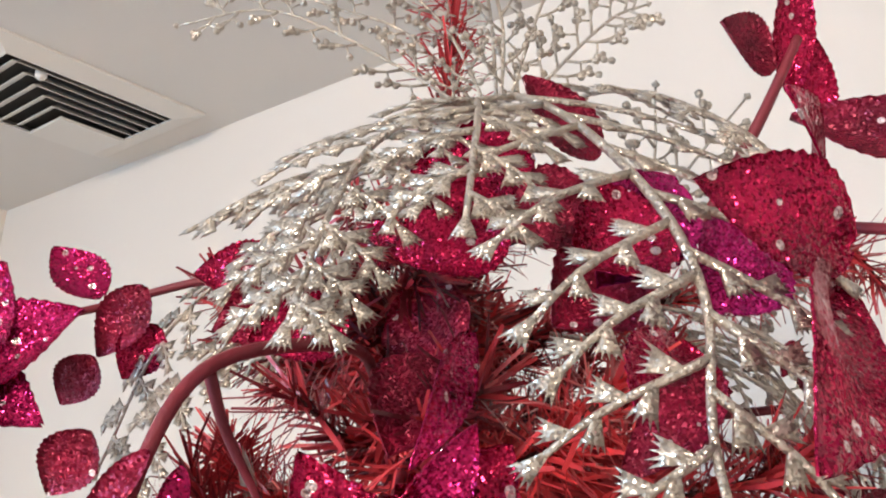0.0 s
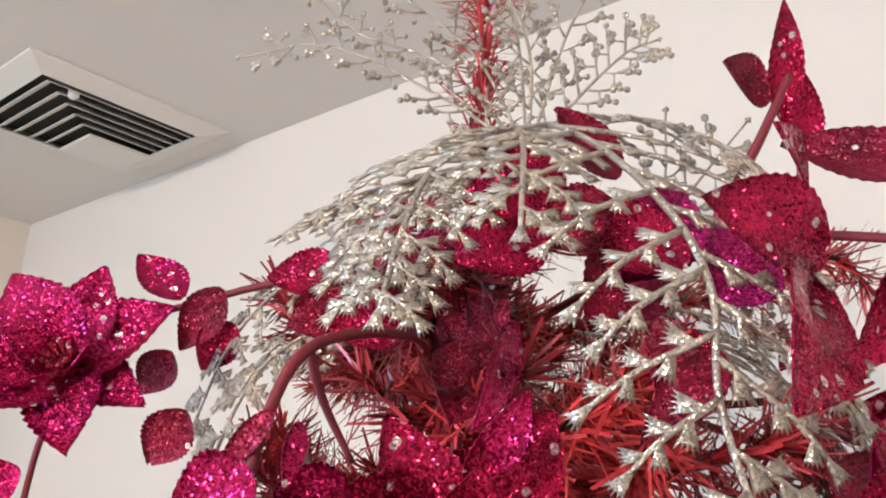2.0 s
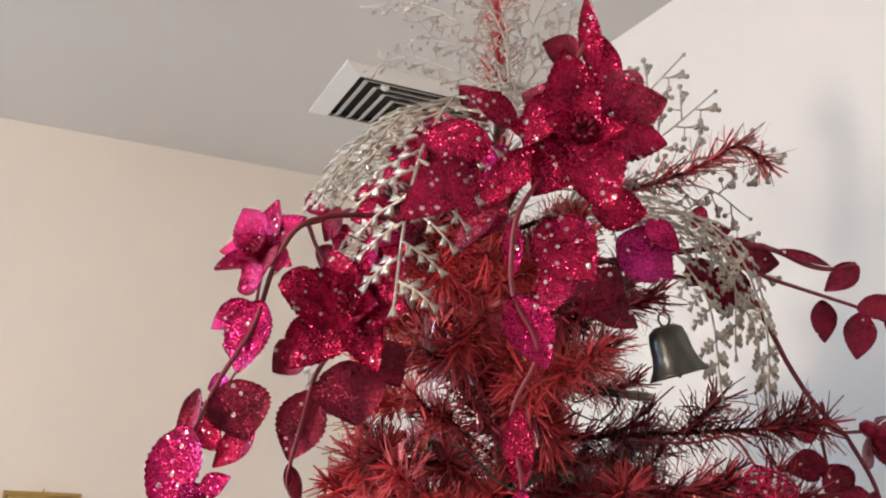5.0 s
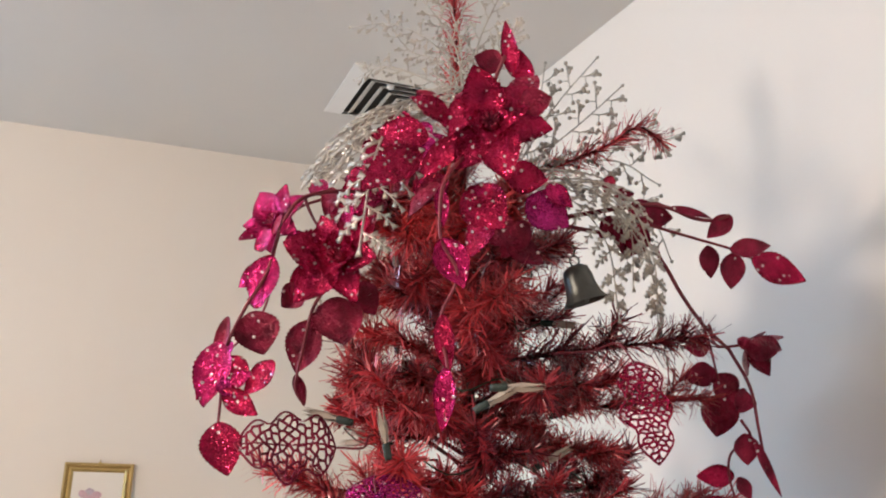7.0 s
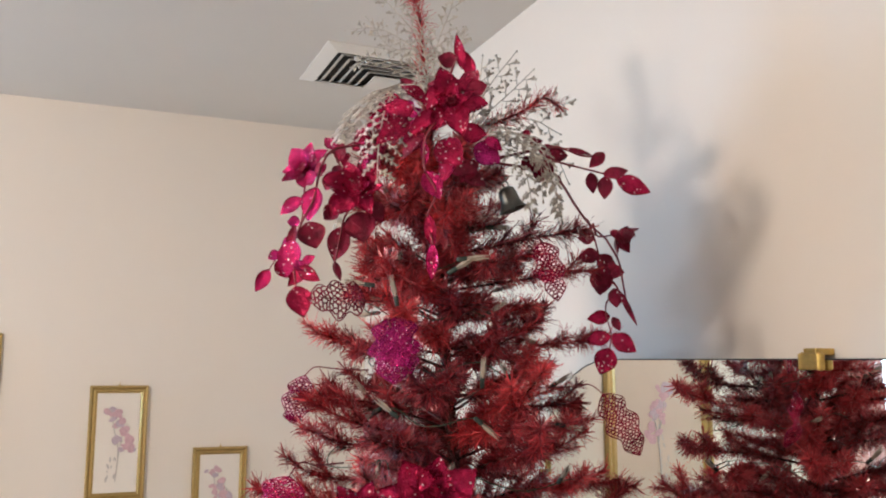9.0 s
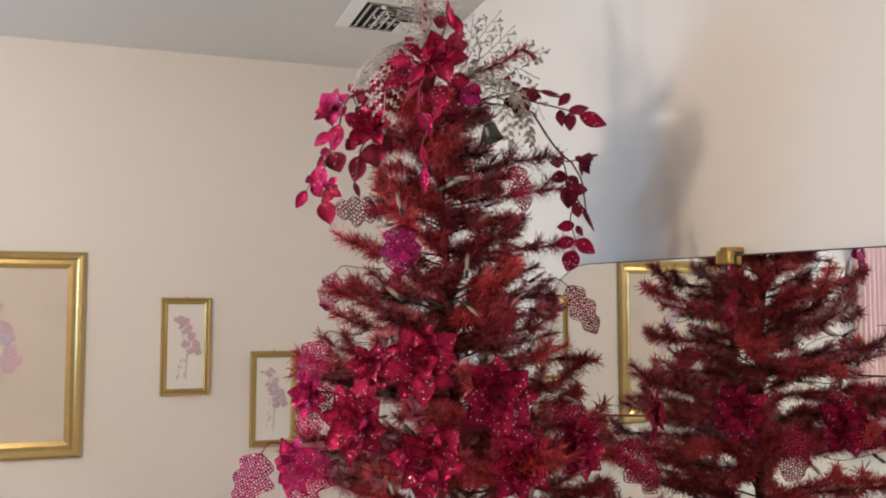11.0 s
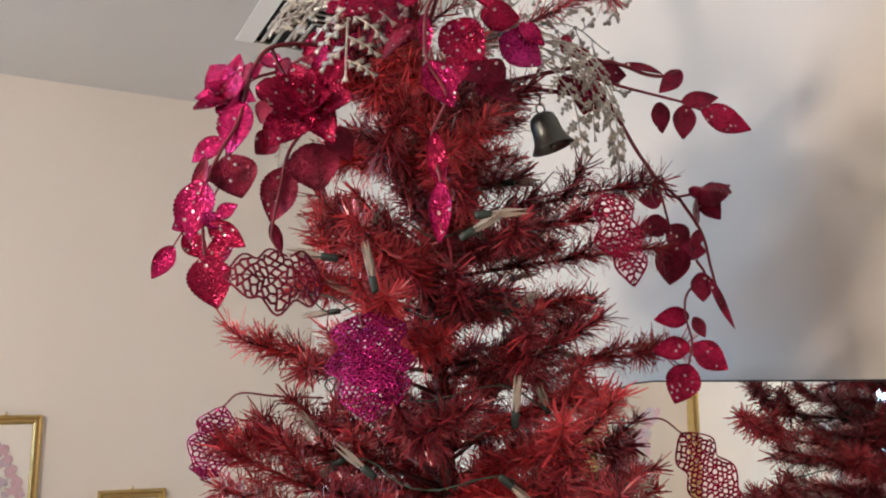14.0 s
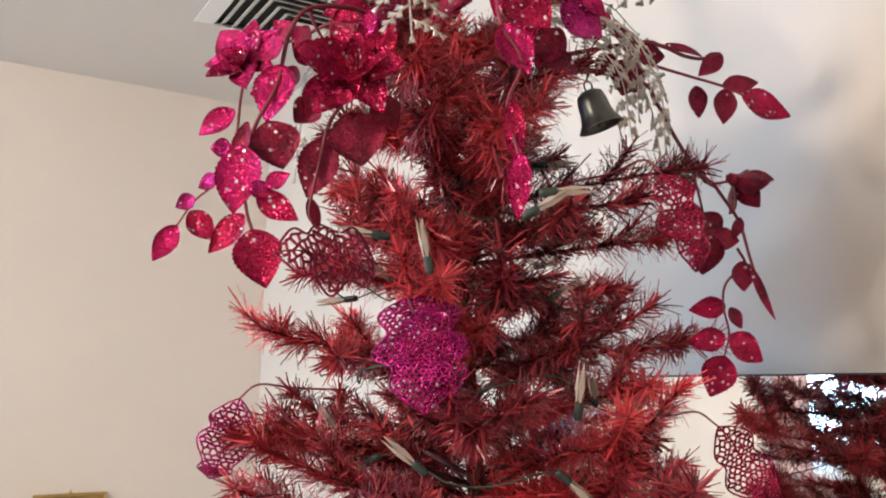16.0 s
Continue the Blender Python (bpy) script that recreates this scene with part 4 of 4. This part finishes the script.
for base, tip, w, m in (
    ((-0.092, 0.457, 1.882), (-0.086, 0.412, 1.896), 0.025, CRIMSON),
    ((-0.078, 0.430, 1.853), (-0.096, 0.380, 1.861), 0.034, CRIMSON),
    ((-0.078, 0.424, 1.842), (-0.070, 0.363, 1.788), 0.038, CRIMSON),
    ((-0.048, 0.453, 1.851), (-0.070, 0.420, 1.809), 0.026, CRIMSON),
    ((-0.131, 0.527, 1.966), (-0.141, 0.497, 1.977), 0.032, WINE),
    ((-0.128, 0.540, 1.956), (-0.122, 0.525, 2.017), 0.020, CRIMSON),
    ((-0.124, 0.556, 1.943), (-0.121, 0.542, 1.987), 0.023, CRIMSON),
    ((-0.041, 0.462, 1.889), (-0.038, 0.437, 1.850), 0.029, CRIMSON),
    ((-0.080, 0.540, 1.806), (-0.067, 0.584, 1.781), 0.045, PURPLE),
    ((-0.080, 0.474, 1.807), (-0.062, 0.510, 1.767), 0.050, CRIMSON),
    ((-0.084, 0.518, 1.828), (-0.069, 0.558, 1.826), 0.036, CRIMSON),
    ((-0.050, 0.480, 1.892), (-0.102, 0.460, 1.914), 0.034, WINE),
    ((-0.045, 0.505, 1.895), (-0.061, 0.538, 1.936), 0.030, CRIMSON),
):
    leaf(c, base, tip, EYE_WARD + V3((random.uniform(-0.22, 0.22), random.uniform(-0.22, 0.22), random.uniform(-0.1, 0.22))), w, m, droop=random.uniform(-0.1, 0.2))
for base, tip, w, m in (
    ((-0.025, 0.505, 1.882), (-0.012, 0.532, 1.892), 0.030, WINE),
    ((-0.104, 0.495, 1.781), (-0.087, 0.545, 1.763), 0.036, WINE),
    ((-0.030, 0.433, 1.743), (-0.024, 0.456, 1.699), 0.033, MAGENTA),
    ((-0.019, 0.435, 1.672), (-0.027, 0.445, 1.618), 0.019, CRIMSON),
    ((-0.015, 0.440, 1.625), (-0.025, 0.444, 1.570), 0.021, MAGENTA),
    ((-0.043, 0.434, 1.795), (-0.047, 0.441, 1.758), 0.014, MAGENTA),
):
    leaf(c, base, tip, EYE_WARD + V3((random.uniform(-0.22, 0.22), random.uniform(-0.22, 0.22), random.uniform(-0.1, 0.22))), w, m, droop=random.uniform(-0.1, 0.2))
for base, tip, w, m in (
    ((-0.140, 0.440, 1.875), (-0.155, 0.410, 1.855), 0.038, CRIMSON),
    ((-0.170, 0.450, 1.890), (-0.195, 0.425, 1.875), 0.04, WINE),
    ((-0.220, 0.460, 1.900), (-0.255, 0.435, 1.885), 0.04, CRIMSON),
    ((-0.160, 0.460, 1.870), (-0.175, 0.430, 1.840), 0.042, WINE),
    ((-0.240, 0.460, 1.860), (-0.270, 0.440, 1.840), 0.04, WINE),
    ((-0.270, 0.460, 1.890), (-0.315, 0.440, 1.880), 0.038, CRIMSON),
    ((-0.115, 0.460, 1.870), (-0.120, 0.435, 1.840), 0.036, PURPLE),
    ((-0.150, 0.470, 1.840), (-0.140, 0.440, 1.800), 0.04, CRIMSON),
    ((-0.200, 0.450, 1.910), (-0.235, 0.415, 1.905), 0.036, CRIMSON),
    ((-0.190, 0.480, 1.920), (-0.205, 0.450, 1.952), 0.03, WINE),
    ((-0.190, 0.420, 1.880), (-0.215, 0.390, 1.860), 0.04, CRIMSON),
    ((-0.210, 0.430, 1.840), (-0.190, 0.385, 1.790), 0.018, MAGENTA),
    ((-0.140, 0.450, 1.890), (-0.150, 0.420, 1.850), 0.036, PURPLE),
    ((-0.330, 0.430, 1.880), (-0.365, 0.405, 1.876), 0.030, CRIMSON),
    ((-0.310, 0.430, 1.860), (-0.335, 0.400, 1.845), 0.034, WINE),
    ((-0.270, 0.420, 1.850), (-0.285, 0.385, 1.835), 0.034, CRIMSON),
    ((-0.230, 0.430, 1.830), (-0.220, 0.400, 1.795), 0.036, WINE),
):
    leaf(c, base, tip, EYE_WARD + V3((random.uniform(-0.3, 0.3), random.uniform(-0.3, 0.3), random.uniform(-0.1, 0.5))), w, m)
for base, tip, w, m in (
    ((-0.073, 0.502, 1.786), (-0.092, 0.479, 1.740), 0.030, CRIMSON),
    ((-0.084, 0.543, 1.783), (-0.099, 0.523, 1.745), 0.031, WINE),
    ((-0.095, 0.526, 1.762), (-0.083, 0.564, 1.742), 0.027, WINE),
    ((-0.130, 0.460, 1.824), (-0.150, 0.431, 1.789), 0.022, WINE),
    ((-0.070, 0.557, 1.820), (-0.063, 0.585, 1.800), 0.021, MAGENTA),
    ((-0.071, 0.494, 1.810), (-0.083, 0.484, 1.775), 0.023, MAGENTA),
):
    leaf(c, base, tip, EYE_WARD + V3((random.uniform(-0.3, 0.3), random.uniform(-0.3, 0.3), random.uniform(-0.1, 0.4))), w, m)

# long spray that trails beside the mirror wall
d = spray("trailing_leaf_spray", (-0.26, 0.62, 1.84), "trailing spray of wine-red glitter leaves on thin curving stems")
stem(d, [(-0.280, 0.600, 1.820), (-0.182, 0.731, 1.845), (-0.165, 0.763, 1.844), (-0.152, 0.791, 1.832), (-0.140, 0.811, 1.829), (-0.128, 0.826, 1.835)], 0.003, 0.002)
stem(d, [(-0.185, 0.732, 1.830), (-0.169, 0.758, 1.818), (-0.149, 0.795, 1.806), (-0.129, 0.832, 1.794), (-0.116, 0.851, 1.782)], 0.0022, 0.0014)
stem(d, [(-0.260, 0.630, 1.830), (-0.187, 0.742, 1.802), (-0.181, 0.768, 1.780), (-0.179, 0.796, 1.740), (-0.175, 0.824, 1.706), (-0.168, 0.855, 1.679)], 0.0028, 0.0022)
stem(d, [(-0.168, 0.855, 1.679), (-0.148, 0.869, 1.635), (-0.134, 0.869, 1.588), (-0.120, 0.868, 1.543)], 0.0022, 0.0016)
stem(d, [(-0.185, 0.825, 1.718), (-0.186, 0.840, 1.684), (-0.188, 0.852, 1.650), (-0.189, 0.863, 1.622)], 0.002, 0.0012)
stem(d, [(-0.128, 0.840, 1.596), (-0.130, 0.854, 1.577), (-0.148, 0.842, 1.558), (-0.158, 0.846, 1.532), (-0.163, 0.860, 1.499), (-0.174, 0.863, 1.472)], 0.0018, 0.0012)
stem(d, [(-0.173, 0.830, 1.708), (-0.167, 0.836, 1.683), (-0.149, 0.859, 1.684)], 0.002, 0.0016)
flower(d, (-0.147, 0.863, 1.686), (0.30, 0.75, -0.38), 0.052, WINE, 5, 0.75, inner=3, spin=0.7)
for base, tip, w, m in (
    ((-0.127, 0.828, 1.834), (-0.142, 0.805, 1.808), 0.024, WINE),
    ((-0.125, 0.824, 1.792), (-0.106, 0.867, 1.800), 0.024, WINE),
    ((-0.117, 0.848, 1.783), (-0.098, 0.907, 1.759), 0.037, CRIMSON),
    ((-0.124, 0.828, 1.789), (-0.132, 0.830, 1.747), 0.029, WINE),
    ((-0.162, 0.820, 1.803), (-0.167, 0.828, 1.764), 0.024, WINE),
    ((-0.182, 0.737, 1.834), (-0.167, 0.774, 1.833), 0.031, WINE),
    ((-0.185, 0.734, 1.827), (-0.197, 0.727, 1.782), 0.045, WINE),
    ((-0.188, 0.700, 1.880), (-0.194, 0.695, 1.858), 0.016, WINE),
    ((-0.190, 0.706, 1.855), (-0.181, 0.728, 1.860), 0.019, WINE),
    ((-0.153, 0.761, 1.842), (-0.136, 0.808, 1.832), 0.010, WINE),
    ((-0.186, 0.840, 1.684), (-0.198, 0.811, 1.681), 0.028, WINE),
):
    leaf(d, base, tip, EYE_WARD + V3((random.uniform(-0.15, 0.15), random.uniform(-0.15, 0.15), random.uniform(-0.1, 0.15))), w, m, droop=random.uniform(-0.1, 0.2))
for base, tip, w, m in (
    ((-0.188, 0.851, 1.652), (-0.204, 0.816, 1.644), 0.031, WINE),
    ((-0.188, 0.852, 1.650), (-0.183, 0.879, 1.618), 0.034, WINE),
    ((-0.188, 0.866, 1.621), (-0.175, 0.900, 1.617), 0.029, WINE),
    ((-0.189, 0.861, 1.625), (-0.200, 0.860, 1.574), 0.045, WINE),
):
    leaf(d, base, tip, EYE_WARD + V3((random.uniform(-0.15, 0.15), random.uniform(-0.15, 0.15), random.uniform(-0.1, 0.15))), w, m, droop=random.uniform(-0.1, 0.2))
for base, tip, w, m in (
    ((-0.165, 0.859, 1.532), (-0.188, 0.823, 1.527), 0.027, CRIMSON),
    ((-0.162, 0.863, 1.530), (-0.159, 0.877, 1.505), 0.017, WINE),
    ((-0.170, 0.862, 1.495), (-0.195, 0.824, 1.487), 0.030, CRIMSON),
    ((-0.168, 0.865, 1.496), (-0.149, 0.906, 1.466), 0.036, CRIMSON),
    ((-0.174, 0.863, 1.472), (-0.186, 0.849, 1.423), 0.044, CRIMSON),
    ((-0.127, 0.845, 1.581), (-0.131, 0.851, 1.546), 0.028, WINE),
    ((-0.123, 0.853, 1.576), (-0.116, 0.885, 1.513), 0.011, WINE),
    ((-0.121, 0.839, 1.632), (-0.128, 0.836, 1.606), 0.015, WINE),
):
    leaf(d, base, tip, EYE_WARD + V3((random.uniform(-0.15, 0.15), random.uniform(-0.15, 0.15), random.uniform(-0.1, 0.15))), w, m, droop=random.uniform(-0.1, 0.2))
for base, tip, w, m in (
    ((-0.192, 0.715, 1.829), (-0.205, 0.694, 1.806), 0.028, WINE),
    ((-0.187, 0.723, 1.839), (-0.172, 0.757, 1.845), 0.025, WINE),
    ((-0.193, 0.723, 1.808), (-0.187, 0.749, 1.789), 0.025, CRIMSON),
):
    leaf(d, base, tip, EYE_WARD + V3((random.uniform(-0.3, 0.3), random.uniform(-0.3, 0.3), random.uniform(-0.1, 0.4))), w, m)

# openwork leaves
web_leaf((-0.159, 0.378, 1.545), (0.05, -0.95, -0.02), (0.9, -0.1, 0.35), 0.100, 0.062, WINE, "dark wine openwork glitter leaf lying on a branch")
web_leaf((-0.185, 0.440, 1.520), (0.35, -0.12, -1), (0.85, -0.5, 0.1), 0.118, 0.080, PURPLE, "violet openwork glitter leaf on the tree", 0.0050)
web_leaf((-0.165, 0.425, 1.500), (0.3, 0.35, -0.9), (0.85, -0.5, 0.2), 0.085, 0.055, PURPLE, "violet openwork glitter leaf folded over its neighbour", 0.0050)
web_leaf((-0.405, 0.338, 1.418), (-0.65, -0.05, -0.8), (0.9, -0.3, -0.3), 0.125, 0.052, PURPLE, "pale violet openwork glitter leaf hanging from a twig", 0.0066)
web_leaf((-0.070, 0.662, 1.648), (0.22, 0.18, -1), (0.9, -0.3, 0.1), 0.105, 0.046, CRIMSON, "crimson openwork glitter leaf hanging from a branch", 0.0066)
web_leaf((-0.173, 0.846, 1.388), (0.22, 0.50, -0.9), (0.9, -0.4, 0.1), 0.130, 0.056, CRIMSON, "crimson openwork glitter leaf by the mirror", 0.0062)
web_leaf((-0.12, 0.25, 1.27), (0.15, -0.3, -0.9), (0.8, -0.6, 0.1), 0.10, 0.07, MAGENTA, "magenta openwork glitter leaf low on the tree", 0.006)
web_leaf((-0.08, 0.24, 1.19), (0.2, -0.2, -0.9), (0.8, -0.6, 0.2), 0.11, 0.08, MAGENTA, "magenta openwork glitter leaf low on the tree", 0.006)
web_leaf((-0.02, 0.22, 1.07), (0.2, -0.2, -0.9), (0.8, -0.6, 0.2), 0.12, 0.09, MAGENTA, "magenta openwork glitter leaf low on the tree", 0.006)
web_leaf((-0.10, 0.13, 1.05), (0.1, -0.3, -0.9), (0.8, -0.6, 0.2), 0.11, 0.08, PURPLE, "violet openwork glitter leaf at a branch tip", 0.006)
web_leaf((0.04, 0.72, 1.14), (0.2, 0.35, -0.8), (0.9, -0.2, 0.3), 0.13, 0.09, CRIMSON, "crimson openwork glitter leaf low on the tree", 0.006)
web_leaf((0.05, 0.85, 1.06), (0.2, 0.5, -0.7), (0.9, 0.0, 0.4), 0.13, 0.08, CRIMSON, "crimson openwork glitter leaf at a branch tip", 0.006)
web_leaf((0.06, 0.60, 1.15), (0.2, 0.1, -0.9), (0.9, -0.3, 0.3), 0.13, 0.09, CRIMSON, "crimson openwork glitter leaf low on the tree", 0.006)

# blooms lower down the tree
for at, size, m, n, txt in (((0.03, 0.42, 1.235), 0.085, CRIMSON, 7, "wide crimson glitter poinsettia set among the branches"), ((0.07, 0.42, 1.05), 0.08, CRIMSON, 6, "crimson glitter poinsettia low on the tree"),
                            ((0.0, 0.30, 1.12), 0.08, CRIMSON, 6, "crimson glitter poinsettia low on the tree"), ((0.08, 0.56, 1.17), 0.085, CRIMSON, 6, "crimson glitter poinsettia low on the tree"), ((-0.03, 0.34, 1.22), 0.06, CRIMSON, 6, "crimson glitter poinsettia low on the tree"), ((0.10, 0.60, 1.04), 0.08, CRIMSON, 6, "crimson glitter poinsettia low on the tree"),
                            ((-0.06, 0.215, 1.17), 0.05, MAGENTA, 6, "magenta glitter flower at a branch tip"), ((-0.05, 0.19, 1.03), 0.06, MAGENTA, 6, "magenta glitter flower low on the tree"), ((0.07, 0.74, 1.06), 0.075, CRIMSON, 6, "crimson glitter poinsettia near the mirror side"), ((-0.02, 0.97, 1.10), 0.07, CRIMSON, 6, "crimson glitter poinsettia facing the mirror")):
    x, y = axis(at[2])
    out = V3((at[0] - x, at[1] - y, 0.02)).normalized()
    f = thing("poinsettia", V3(at) - out * 0.06, txt, "flower", group="poinsettias")
    stem(f, [V3(at) - out * 0.12, V3(at) - out * 0.005], 0.003, 0.002)
    flower(f, at, out, size, m, n + 2, 0.22, inner=6)

bell((-0.148, 0.632, 1.755))


def string_lights():
    """An unlit cord wound round the tree with a bulb every few centimetres."""
    t = thing("string_lights", (-0.34, 0.45, 1.7), "unlit mini lights on a dark green cord round the tree", "string lights")
    pts = []
    a, z = 0.4, 1.80
    while z > 0.95:
        x, y = axis(z)
        r = (0.13 + 0.36 * (1.75 - z)) * (0.68 + 0.12 * math.sin(a * 5.3))
        pts.append((x + r * math.cos(a), min(WY - 0.05, y + r * math.sin(a)), z + 0.014 * math.sin(a * 7.1)))
        a += 0.28
        z -= 0.0042 + 0.001 * math.sin(a)
    line = spline(pts, 3)
    s = Soup(); s.tube(line, 0.0010, n=5); part("cord", s, CORD, t)
    dist = 0.0
    for p, q in zip(line, line[1:]):
        dist += (q - p).length
        if dist > 0.20:
            dist = 0.0
            x, y = axis(p.z)
            d = (V3((p.x - x, p.y - y, 0)).normalized() + V3((random.uniform(-0.9, 0.9), random.uniform(-0.9, 0.9), random.uniform(-0.6, 1.1)))).normalized()
            mini_light(t, p, d)
    for p, q in (
        ((-0.157, 0.393, 1.570), (-0.189, 0.338, 1.581)),
        ((-0.079, 0.509, 1.612), (-0.058, 0.543, 1.614)),
        ((-0.090, 0.498, 1.589), (-0.071, 0.523, 1.607)),
        ((-0.169, 0.443, 1.351), (-0.194, 0.386, 1.402)),
        ((-0.089, 0.559, 1.402), (-0.080, 0.558, 1.449)),
        ((-0.142, 0.429, 1.536), (-0.141, 0.422, 1.562)),
    ):
        mini_light(t, V3(p), (V3(q) - V3(p)).normalized())


string_lights()
